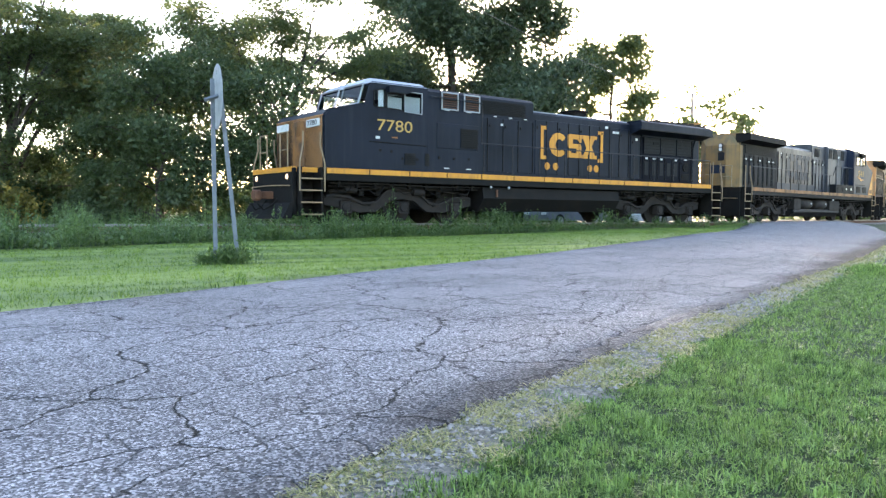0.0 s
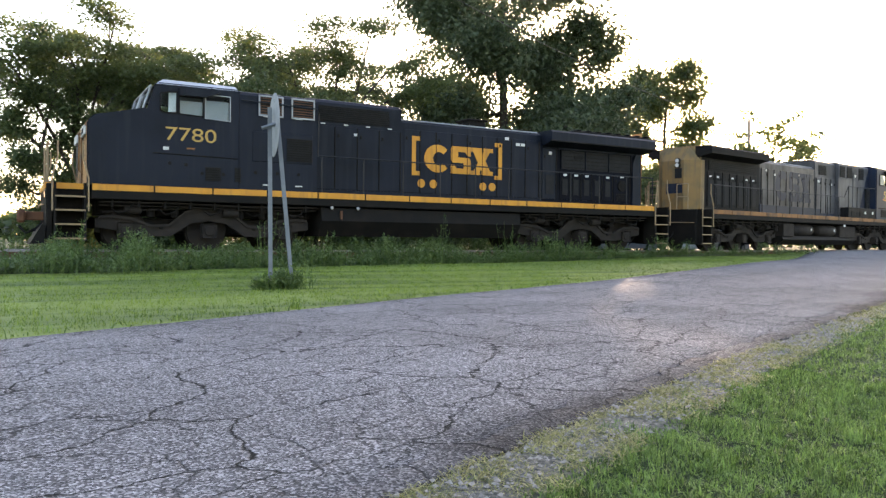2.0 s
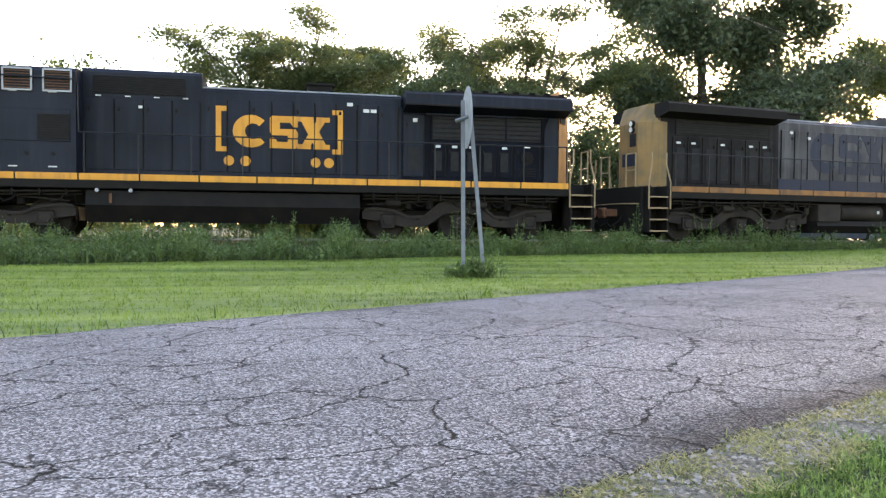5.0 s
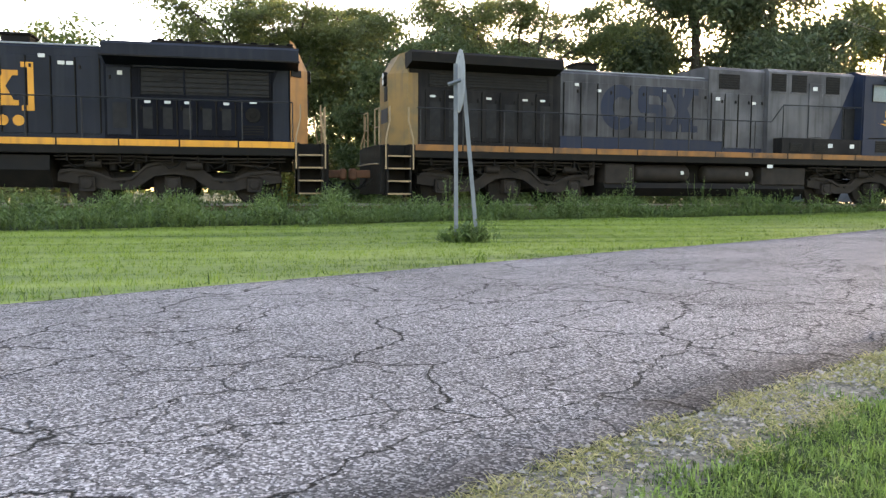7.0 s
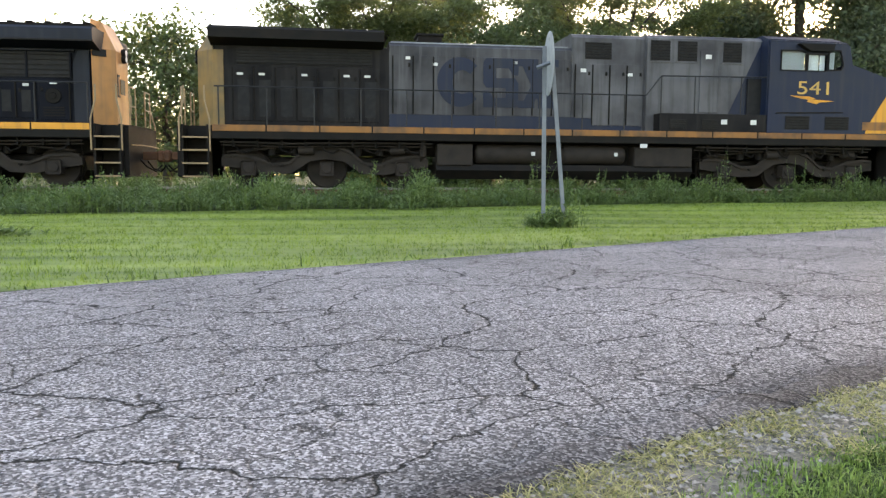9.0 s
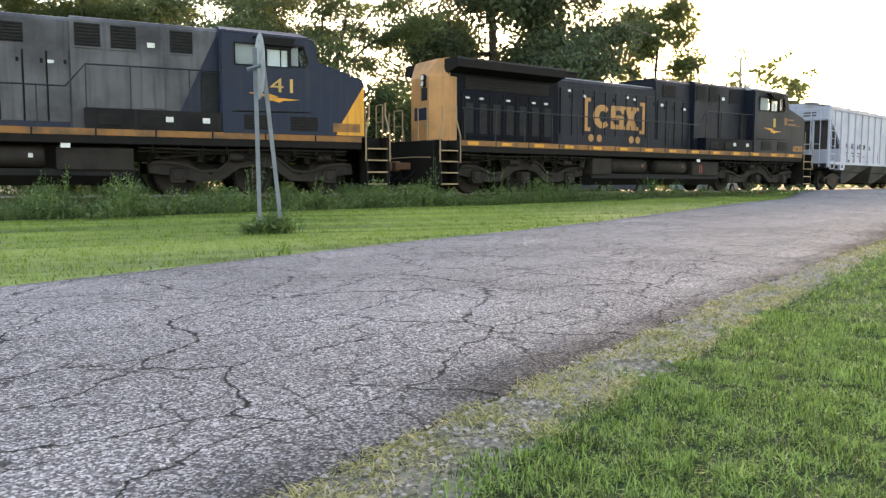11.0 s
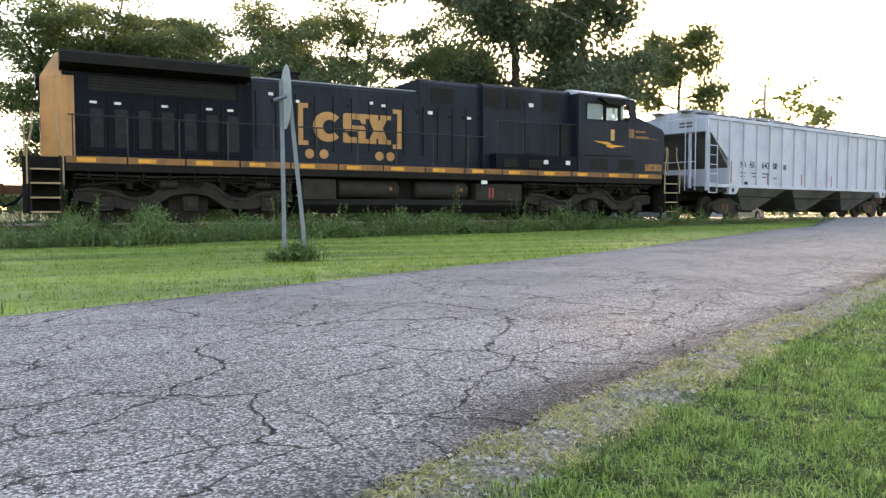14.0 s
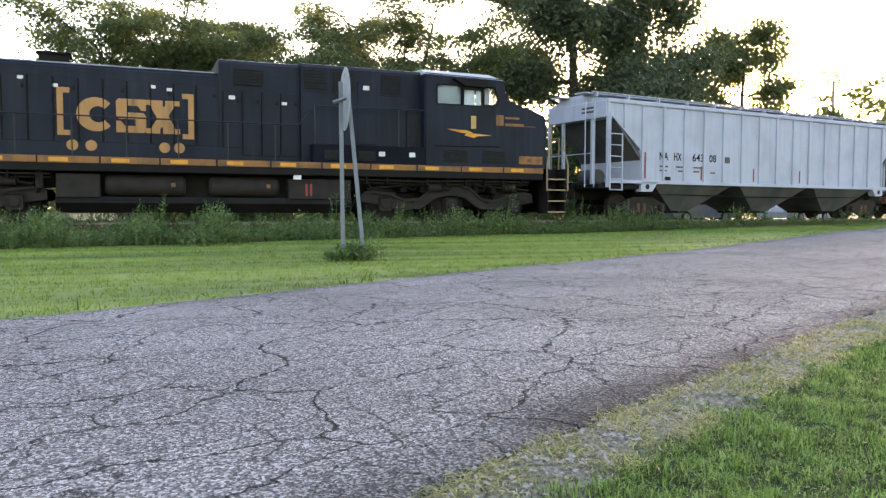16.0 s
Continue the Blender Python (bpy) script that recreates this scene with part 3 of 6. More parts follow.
def shell(rings, fx):
    """A body from cross sections (x, half width, bottom, top, roof chamfer)."""
    return M(fx).loft([[(x, -h, z0), (x, h, z0), (x, h, z1 - c), (x, h - c * 0.75, z1 - c * 0.25), (x, h - c * 1.6, z1), (x, -h + c * 1.6, z1), (x, -h + c * 0.75, z1 - c * 0.25), (x, -h, z1 - c)] for x, h, z0, z1, c in rings])


def door(x0, x1, z0, z1, parent, material, fx, y=-HD, handle=True):
    d = part("hood_door", M(fx).box(x0 + 0.012, x1 - 0.012, y - 0.022, y + 0.01, z0, z1, 0.008), material, parent)
    if handle:
        part("latch", M(fx).box(x1 - 0.13, x1 - 0.07, y - 0.05, y - 0.02, z1 - 0.32, z1 - 0.22, 0.008), BLACK, d)
    part("hinge", M(fx).tube([(x0, y - 0.024, z0 + 0.03), (x0, y - 0.024, z1 - 0.03)], 0.019, 6), BLACK, d)
    return d


def label_plate(x, z, parent, fx, w=0.1, h=0.07, y=-HD - 0.03, material=None):
    part("label_plate", M(fx).box(x, x + w, y - 0.006, y, z, z + h), material or WHITE, parent)


def louvre(x0, x1, z0, z1, parent, fx, y, n=8, frame_m=None, name="grille"):
    g = part(name, M(fx).box(x0, x1, y - 0.01, y + 0.02, z0, z1), VOID, parent, "dark grille")
    if frame_m:
        m = M(fx)
        for a in ((x0 - 0.04, x0, z0 - 0.04, z1 + 0.04), (x1, x1 + 0.04, z0 - 0.04, z1 + 0.04), (x0, x1, z0 - 0.04, z0), (x0, x1, z1, z1 + 0.04)):
            m.box(a[0], a[1], y - 0.04, y, a[2], a[3])
        part("grille_frame", m, frame_m, g, "pale metal frame")
    for k in range(n):
        z = z0 + (z1 - z0) * (k + 0.5) / n
        part("slat", M(fx).prism([(x0, z - 0.014), (x1, z - 0.014), (x1, z + 0.006), (x0, z + 0.006)], y - 0.032, y - 0.006), BLACK if not frame_m else RUST, g)
    return g


def emblem(x0, x1, z0, z1, car, material, y, side_bars=True):
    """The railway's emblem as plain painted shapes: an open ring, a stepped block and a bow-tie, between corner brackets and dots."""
    h = z1 - z0
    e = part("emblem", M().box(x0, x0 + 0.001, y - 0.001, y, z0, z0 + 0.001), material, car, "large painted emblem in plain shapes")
    w = x1 - x0
    # open ring
    cx, cz, R, r = x0 + 0.185 * w, (z0 + z1) / 2, h / 2, h * 0.24
    wide = 0.185 * w / R
    ring = M()
    k0, k1, n = math.radians(42), math.radians(318), 30
    arc = [k0 + (k1 - k0) * i / n for i in range(n + 1)]
    outer = [(cx + wide * R * math.cos(t), cz + R * math.sin(t)) for t in arc]
    inner = [(cx + wide * 0.92 * r * math.cos(t) + 0.02 * w, cz + r * math.sin(t)) for t in arc]
    ring.add([(px, y - 0.006, pz) for px, pz in outer + inner], [(i, i + 1, n + 2 + i, n + 1 + i) for i in range(n)])
    part("emblem_ring", ring, material, e)
    # stepped block: three bars joined by two uprights, with cut corners
    bx0, bx1 = x0 + 0.375 * w, x0 + 0.665 * w
    k = 0.07 * h
    top_bar = [(bx0 + k, z1), (bx1, z1), (bx1, z1 - 0.34 * h), (bx1 - 0.16 * (bx1 - bx0), z1 - 0.34 * h), (bx1 - 0.28 * (bx1 - bx0), z1 - 0.2 * h), (bx0 + 0.36 * (bx1 - bx0), z1 - 0.2 * h), (bx0 + 0.36 * (bx1 - bx0), cz + 0.10 * h), (bx1 - k, cz + 0.10 * h), (bx1 - k, cz - 0.04 * h), (bx0 + k, cz - 0.10 * h), (bx0, cz), (bx0, z1 - k)]
    low_bar = [(bx0 + bx1 - px, z0 + z1 - pz) for px, pz in top_bar]
    block = M().prism(top_bar, y - 0.006, y).prism(low_bar, y - 0.0062, y)
    part("emblem_block", block, material, e)
    # bow-tie
    tx0, tx1 = x0 + 0.66 * w, x1
    tw, tm = tx1 - tx0, (tx0 + tx1) / 2
    tie_m = M().prism([(tx0 + 0.04 * tw, z1), (tx0 + 0.42 * tw, z1), (tx1 - 0.04 * tw, z0), (tx1 - 0.42 * tw, z0)], y - 0.006, y)
    tie_m.prism([(tx1 - 0.34 * tw, z1), (tx1 - 0.06 * tw, z1), (tx0 + 0.34 * tw, z0), (tx0 + 0.06 * tw, z0)], y - 0.0065, y)
    for a, b, c in ((0.0, 0.50, z1), (0.58, 1.0, z1), (0.0, 0.42, z0 + 0.15 * h), (0.50, 1.0, z0 + 0.15 * h)):
        tie_m.box(tx0 + a * tw, tx0 + b * tw, y - 0.007, y, c - 0.15 * h, c)
    part("emblem_tie", tie_m, material, e)
    if side_bars:
        b0, b1 = z0 - 0.14 * h, z1 + 0.24 * h
        for sx, d in ((x0 - 0.42 * h, 1), (x1 + 0.33 * h, -1)):
            part("emblem_bracket", M().box(sx - 0.07, sx + 0.07, y - 0.006, y, b0, b1).box(*sorted((sx + d * 0.07, sx + d * 0.22)), y - 0.006, y, b1 - 0.13, b1).box(*sorted((sx + d * 0.07, sx + d * 0.22)), y - 0.006, y, b0, b0 + 0.13), material, e)
        for dx in (x0 - 0.10, x0 + 0.33, x1 - 0.38, x1 - 0.02):
            part("emblem_dot", M().drum((dx, y - 0.003, z0 - 0.42 * h), 0.135, 0.006, "y", 18), material, e)
    return e


def window(pts, y, parent, fx, frame_m, name="window"):
    """A side window of corner points (x, z): dark recess, pane and raised frame."""
    w = part(name, M(fx).prism(pts, y - 0.012, y - 0.004), GLASS, parent, "reflecting cab glass")
    n = len(pts)
    c = Vector((sum(p[0] for p in pts) / n, sum(p[1] for p in pts) / n))
    m = M(fx)
    for i in range(n):
        a, b = Vector(pts[i]), Vector(pts[(i + 1) % n])
        ao, bo = a + (a - c).normalized() * 0.035, b + (b - c).normalized() * 0.035
        m.prism([tuple(a), tuple(b), tuple(bo), tuple(ao)], y - 0.03, y)
    part("window_frame", m, frame_m, w)
    return w


def cab_shell(pts, fx, wall, paint, car, holes, roof_m, roof_pts):
    """Cab and nose: near wall with real window openings, far wall with one added sky opening, floor, front, roof and
    back.
    """
    cab = part("cab", M(fx).prism([(pts[0][0], DECK), (pts[0][0], DECK + 0.05), (pts[-1][0], DECK + 0.05), (pts[-1][0], DECK)], -HW, HW), paint, car, "wide-nosed driver's cab")
    for s in (-1, 1):
        bm = bmesh.new()
        outer = [bm.verts.new((x * fx, s * HW, z)) for x, z in pts]
        edges = [bm.edges.new((outer[i], outer[(i + 1) % len(outer)])) for i in range(len(outer))]
        # Unseen far windows widened into one opening so sky brightens the near panes.
        for h in (holes if s < 0 else [[(holes[0][0][0], 3.56), (holes[0][0][0], 4.15), (holes[-1][2][0], 4.15), (holes[-1][2][0], 3.56)]]):
            vs = [bm.verts.new((x * fx, s * HW, z)) for x, z in h]
            edges += [bm.edges.new((vs[i], vs[(i + 1) % len(vs)])) for i in range(len(vs))]
        bmesh.ops.triangle_fill(bm, edges=edges, use_beauty=True, use_dissolve=False)
        me = bpy.data.meshes.new("side_wall")
        bm.to_mesh(me)
        bm.free()
        walls = part("side_wall", me, paint, cab)
        sol = walls.modifiers.new("thickness", "SOLIDIFY")
        sol.thickness, sol.offset = 0.05, 0.0
    for (xa, za), (xb, zb) in zip(pts, pts[1:]):
        if min(za, zb) < DECK + 0.01 and abs(xa - xb) > 1:
            continue
        if min(za, zb) > 3.4 and abs(zb - za) > 0.5:
            continue
        dx, dz = xb - xa, zb - za
        ln = math.hypot(dx, dz)
        nx, nz = -dz / ln * 0.04, dx / ln * 0.04
        part("skin_panel", M(fx).prism([(xa, za), (xb, zb), (xb - nx, zb - nz), (xa - nx, za - nz)], -HW + 0.02, HW - 0.02), paint, cab)
    return cab


def headlight(x, y, z, parent, fx, lit=False):
    h = part("headlight", M(fx).drum((x, y, z), 0.11, 0.12, "x", 18, 0.015), BLACK, parent)
    part("lens", M(fx).drum((x, y, z), 0.085, 0.135, "x", 18, 0.01), LAMP if lit else WHITE, h)


def end_platform(x, d, car, fx, edge, coupler_x):
    """Deck end, pilot plate, uncoupling lever, railings and coupler; d points outwards."""
    part("pilot", M(fx).box(*sorted((x + d * 0.72, x + d * 0.86)), -1.35, 1.35, 0.28, DECK - 0.02, 0.02), BLACK, car, "black steel end plate")
    part("end_deck", M(fx).box(*sorted((x, x + d * 0.86)), -1.0, 1.0, DECK - 0.06, DECK, 0.01), BLACK, car)
    part("cut_lever", M(fx).tube([(x + d * 0.92, -1.3, 1.1), (x + d * 0.94, -0.5, 1.12), (x + d * 0.94, 0.5, 1.12), (x + d * 0.92, 1.3, 1.1)], 0.018, 6), RAILGOLD, car)
    for y in (-0.95, -0.45, 0.45, 0.95):
        part("end_stanchion", M(fx).tube([(x + d * 0.8, y, DECK), (x + d * 0.8, y, DECK + 1.0)], 0.02, 6), RAILGOLD, car)
    for a, b in ((-0.95, -0.45), (0.45, 0.95)):
        part("end_rail", M(fx).tube([(x + d * 0.8, a, DECK + 1.0), (x + d * 0.8, b, DECK + 1.0)], 0.02, 6), RAILGOLD, car)
        part("end_rail", M(fx).tube([(x + d * 0.8, a, DECK + 0.5), (x + d * 0.8, b, DECK + 0.5)], 0.018, 6), RAILGOLD, car)
    coupler(x + d * 0.8, d * 0.75, car, fx)


def end_block(fx, x, top):
    """Rear end of the hood with cut corners, sloping back at the top."""
    return M(fx).loft([[(x, -0.98, z), (x - 0.47 + a, -0.5, z), (x - 0.47 + a, 0.5, z), (x, 0.98, z)] for z, a in ((DECK + 0.02, 0.0), (3.62, 0.0), (top, 0.34))])


def stripe(x0, x1, car, fx, material, n, extra=None):
    """Painted sill plates in lengths with small gaps."""
    cut = [x0 + (x1 - x0) * k / n for k in range(n + 1)]
    for k, (a, b) in enumerate(zip(cut, cut[1:])):
        sp = part("sill_plate", M(fx).box(min(a, b) + 0.02, max(a, b) - 0.02, -HW - 0.014, -HW + 0.01, DECK - 0.16, DECK + 0.005, 0.006), material, car)
        if extra and k % 1 == 0:
            c = min(a, b) + 0.25
            part("reflector", M(fx).box(c, c + 0.42, -HW - 0.018, -HW - 0.012, DECK - 0.13, DECK - 0.03), extra, sp, "bright yellow reflector")


def sill_pipes(x0, x1, car, fx):
    """Air and brake pipes with brackets hung under the sill."""
    for z, y, r in ((1.20, -1.40, 0.024), (1.12, -1.30, 0.018)):
        part("sill_pipe", M(fx).tube([(x0, y, z), ((2 * x0 + x1) / 3, y, z - 0.03), ((x0 + 2 * x1) / 3, y, z + 0.01), (x1, y, z)], r, 6), RUNGEAR, car)
    for k in range(9):
        x = x0 + (x1 - x0) * (k + 0.5) / 9
        part("pipe_bracket", M(fx).box(min(x, x + 0.05), max(x, x + 0.05), -1.43, -1.27, 1.08, 1.28), BLACK, car)
    for k in range(5):
        x = x0 + (x1 - x0) * (k + 0.3) / 5
        part("brake_hose", M(fx).tube([(x, -1.34, 1.2), (x + 0.12, -1.36, 1.0), (x + 0.34, -1.30, 0.92), (x + 0.5, -1.2, 1.05)], 0.02, 6), BLACK, car)


def exhaust(x, z, car, fx):
    stack = part("exhaust_stack", M(fx).box(x - 0.34, x + 0.34, -0.34, 0.34, z - 0.05, z + 0.30, 0.03), BLACK, car, "sooty exhaust stack on the hood roof")
    part("stack_flange", M(fx).box(x - 0.40, x + 0.40, -0.42, 0.42, z + 0.06, z + 0.11, 0.02), BLACK, stack)
    part("stack_rim", M(fx).box(x - 0.39, x + 0.39, -0.39, 0.39, z + 0.27, z + 0.34, 0.02), BLACK, stack)


# ---- the lead locomotive, nose towards -x ----
def lead_locomotive():
    fx = -1
    car = tagged(new("locomotive"), "dark blue diesel locomotive with yellow stripe and nose", "locomotive", group="locomotives of the train")
    part("underframe", M(fx).box(1.42, 20.2, -HW, HW, 1.26, DECK - 0.005, 0.02), BLACK, car, "black underframe sill")
    stripe(1.44, 20.2, car, fx, GOLD, 13)
    part("centre_sill", M(fx).box(1.5, 20.0, -0.5, 0.5, 0.9, 1.27), BLACK, car)
    # cab with the wide nose
    prof = [(20.26, DECK), (20.26, 3.12), (20.12, 3.27), (18.95, 3.54), (18.76, 4.12), (18.66, 4.20), (16.66, 4.22), (16.66, DECK)]
    holes = [[(18.62, 3.55), (18.62, 3.95), (18.35, 4.02), (18.24, 4.02), (18.24, 3.52), (18.5, 3.5)],
             [(18.16, 3.5), (18.16, 3.92), (17.58, 3.92), (17.58, 3.47)],
             [(17.51, 3.44), (17.51, 4.02), (16.90, 4.02), (16.90, 3.41)]]
    cab = cab_shell(prof, fx, 0, BLUE, car, holes, None, None)
    for h, fm in zip(holes, (BLACK, BLACK, SILVER)):
        window(h, -HW - 0.022, cab, fx, fm)
    # Panels added close behind the panes to lift their brightness.
    for a, b, z0, z1, sm in ((18.42, 18.24, 3.5, 4.03, PANEBRIGHT), (18.16, 17.58, 3.45, 3.84, PANELINING), (17.51, 16.9, 3.4, 3.9, PANELINING)):
        part("window_brightener", M(fx).box(a, b, -HW + 0.05, -HW + 0.06, z0, z1), sm, cab, "added pale panel that brightens the glass")
    part("roof", M(fx).loft([[(18.74, -1.59, 4.19), (18.74, 1.59, 4.19), (18.5, 1.15, 4.40), (18.5, -1.15, 4.40)], [(16.66, -1.59, 4.21), (16.66, 1.59, 4.21), (16.66, 1.15, 4.40), (16.66, -1.15, 4.40)]]), ROOFWHITE, cab, "pale grey cab roof")
    part("sun_visor", M(fx).prism([(18.2, 4.12), (17.15, 4.12), (17.3, 4.04), (17.55, 3.94), (18.2, 3.94)], -HW - 0.22, -HW - 0.02), BLUE, cab, "dark blue visor over the side windows")
    part("seat", M(fx).box(17.3, 17.9, -0.9, -0.4, 2.6, 3.4, 0.06), BLACK, cab, "dark seat inside the cab")
    part("bulkhead", M(fx).box(16.66, 16.74, -HW + 0.05, HW - 0.05, DECK, 3.5), SOOT, cab)
    for a, b in ((-1.3, -0.15), (0.15, 1.3)):
        ws = part("windshield", M(fx).loft([[(18.985, a, 3.6), (18.985, b, 3.6), (18.975, b, 3.6), (18.975, a, 3.6)], [(18.80, a, 4.16), (18.80, b, 4.16), (18.79, b, 4.16), (18.79, a, 4.16)]]), GLASS, cab, "front windshield")
        part("windshield_frame", M(fx).tube([(19.0, a, 3.58), (19.0, b, 3.58), (18.81, b, 4.18), (18.81, a, 4.18), (19.0, a, 3.58)], 0.035, 5), SILVER, ws)
    # nose front in yellow
    part("nose_front", M(fx).box(20.255, 20.30, -HW + 0.03, HW - 0.03, DECK, 3.14, 0.012), ORANGE, cab, "worn orange-yellow nose front")
    part("nose_door", M(fx).box(20.30, 20.34, -0.42, 0.30, DECK + 0.05, 3.05, 0.015), GOLD2, cab, "yellow nose door with a small window")
    part("door_window", M(fx).box(20.335, 20.35, -0.22, 0.12, 2.62, 2.9, 0.01), GLASS, cab)
    nb = part("number_board", M(fx).box(20.30, 20.36, -1.38, -0.62, 2.82, 3.04, 0.015), WHITE, cab, "pale number board")
    digits = lettering("board_number", "7780", 0.0, 0.0, 2.86, 0.15, BLACK, nb, 0.6, "road number 7780 in black", 0.01)
    for p in digits.data.vertices:
        p.co = (-20.362 + p.co.y, -0.70 - p.co.x, p.co.z)
    part("number_board", M(fx).box(20.30, 20.36, 0.62, 1.38, 2.82, 3.04, 0.015), WHITE, cab)
    part("grab_iron", M(fx).tube([(20.3, -0.6, 1.9), (20.4, -0.6, 2.0), (20.4, -0.6, 2.9), (20.3, -0.6, 3.0)], 0.016, 6), GOLD2, cab)
    for y in (-0.35, 0.35):
        headlight(21.12, y * 3.0, 1.36, car, fx, True)
    # road number
    lettering("road_number", "7780", -18.50, -HW - 0.03, 2.80, 0.34, GOLDTXT, cab, 1.26, "road number 7780 in yellow")
    part("small_flag", M(fx).box(18.56, 18.42, -HW - 0.032, -HW - 0.026, 2.55, 2.63), WHITE, cab)
    part("lettering_bar", M(fx).box(17.98, 17.78, -HW - 0.032, -HW - 0.026, 2.60, 2.64), GOLD2, cab)
    part("seam_rail", M(fx).tube([(18.8, -HW - 0.03, 2.46), (16.7, -HW - 0.03, 2.43)], 0.015, 6), BLACK, cab)
    louvre(17.52, 17.12, 1.82, 2.18, cab, fx, -HW - 0.025, 6)
    louvre(16.66 + 0.1, 16.55 + 0.05, 1.82, 2.2, cab, fx, -HW - 0.025, 6)
    for x, z in ((18.4, 2.22), (18.0, 2.2), (17.6, 2.0), (17.05, 2.0), (16.2, 2.1), (15.6, 2.1), (15.0, 2.1)):
        part("lifting_plug", M(fx).drum((x, -HW - 0.03, z), 0.045, 0.012, "y", 12), BLACK, cab)
    # equipment cabinet behind the cab
    cabinet = part("equipment_cabinet", shell([(16.64, HW, DECK, 4.26, 0.12), (14.47, HW, DECK, 4.26, 0.12)], fx), BLUE, car)
    louvre(16.13, 15.45, 3.66, 4.14, cabinet, fx, -HW - 0.012, 7, SILVER)
    louvre(15.22, 14.55, 3.66, 4.14, cabinet, fx, -HW - 0.012, 7, SILVER)
    part("side_panel", M(fx).box(16.28, 14.6, -HW - 0.02, -HW + 0.01, 2.40, 3.2, 0.01), BLUE, cabinet)
    louvre(15.34, 14.62, 2.45, 3.08, cabinet, fx, -HW - 0.022, 10)
    part("hand_rail", M(fx).tube([(16.6, -HW - 0.1, 3.98), (14.5, -HW - 0.1, 3.94), (14.42, -HW - 0.02, 3.8), (14.42, -HW + 0.04, 2.65)], 0.018, 6), RAILPAINT, cabinet)
    for x in (16.0, 15.1):
        part("label_plate", M(fx).box(x, x - 0.2, -HW - 0.032, -HW - 0.026, 3.60, 3.63), WHITE, cabinet)
        part("label_plate", M(fx).box(x, x - 0.2, -HW - 0.032, -HW - 0.026, 1.76, 1.79), WHITE, cabinet)
    # hoods
    hood1 = part("hood", shell([(14.47, HD, DECK, 4.40, 0.12), (11.53, HD, DECK, 4.40, 0.12)], fx), BLUE, car)
    louvre(14.2, 11.95, 3.74, 4.20, hood1, fx, -HD - 0.01, 8)
    for k in range(4):
        a = 14.4 - 0.71 * k
        door(a - 0.7, a, 1.78, 3.62, hood1, BLUE, fx)
        label_plate(a - 0.4, 3.66, hood1, fx, 0.14, 0.03)
    label_plate(13.0, 3.38, hood1, fx)
    hood2 = part("hood", shell([(11.53, HD, DECK, 4.02, 0.10), (6.2, HD, DECK, 4.02, 0.10)], fx), BLUE, car)
    for k in range(9):
        a = 11.45 - 0.575 * k
        door(a - 0.56, a, 1.78, 3.72, hood2, BLUE, fx, handle=k % 2 == 0)
    part("roof_edge", M(fx).tube([(11.5, -HD + 0.08, 4.01), (6.3, -HD + 0.08, 4.01)], 0.025, 6), SILVER, hood2, "pale worn roof edge")
    for x, z in ((7.55, 3.66), (7.1, 3.5), (6.9, 3.5)):
        label_plate(x, z, hood2, fx, 0.16, 0.09)
    exhaust(8.4, 4.02, car, fx)
    emblem(-10.74, -8.18, 2.45, 3.32, hood2, GOLD, -HD - 0.03)
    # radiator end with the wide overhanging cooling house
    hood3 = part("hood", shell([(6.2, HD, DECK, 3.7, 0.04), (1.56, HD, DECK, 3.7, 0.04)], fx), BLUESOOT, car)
    part("radiator_house", M(fx).loft([[(x, -1.5, 3.72), (x, -1.5, 4.00), (x, -1.42, 4.07), (x, 1.42, 4.07), (x, 1.5, 4.00), (x, 1.5, 3.72), (x, 0.95, 3.56), (x, -0.95, 3.56)] for x in (6.15, 1.33)]), BLUE, car, "overhanging cooling house")
    part("radiator_roof", M(fx).box(5.0, 1.45, -1.25, 1.25, 4.06, 4.17, 0.03), BLACK, car, "black grating on the cooling house")
    for k in range(8):
        x = 4.85 - 0.46 * k
        part("grating_bar", M(fx).box(x, x - 0.16, -1.28, 1.28, 4.165, 4.205, 0.01), BLACK, car)
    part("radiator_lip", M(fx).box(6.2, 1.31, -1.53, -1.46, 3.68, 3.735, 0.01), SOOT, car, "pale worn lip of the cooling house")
    part("screen_lip", M(fx).box(5.5, 1.95, -HD - 0.07, -HD + 0.01, 3.50, 3.56, 0.01), BLUE, hood3)
    louvre(5.35, 2.1, 2.84, 3.48, hood3, fx, -HD - 0.012, 5, name="radiator_screen")
    part("screen_patch", M(fx).box(4.75, 4.4, -HD - 0.06, -HD - 0.045, 3.20, 3.32), SOOT, hood3, "grimy pale plate behind the screen")
    for x in (5.36, 4.27, 3.18, 2.09):
        part("screen_post", M(fx).box(x, x - 0.05, -HD - 0.05, -HD, 2.82, 3.5, 0.008), BLUESOOT, hood3)
    # Lighter than the hood round it: the light it catches is put into the paint.
    part("corner_panel", M(fx).prism([(2.0, 1.68), (2.0, 3.2), (1.86, 3.54), (1.6, 3.54), (1.58, 1.68)], -HD - 0.05, -HD), BLUE, hood3, "blue corner panel kept lighter for the light it catches")
    for k in range(5):
        a = 5.4 - 0.49 * k
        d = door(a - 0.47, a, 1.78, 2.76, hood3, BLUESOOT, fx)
        part("door_screen", M(fx).box(a - 0.36, a - 0.13, -HD - 0.034, -HD - 0.02, 1.95, 2.5), VOID, d)
        if k != 3:
            label_plate(a - 0.32, 2.60, hood3, fx, 0.15, 0.07)
    d = door(2.12, 2.9, 1.74, 2.80, hood3, BLUESOOT, fx)
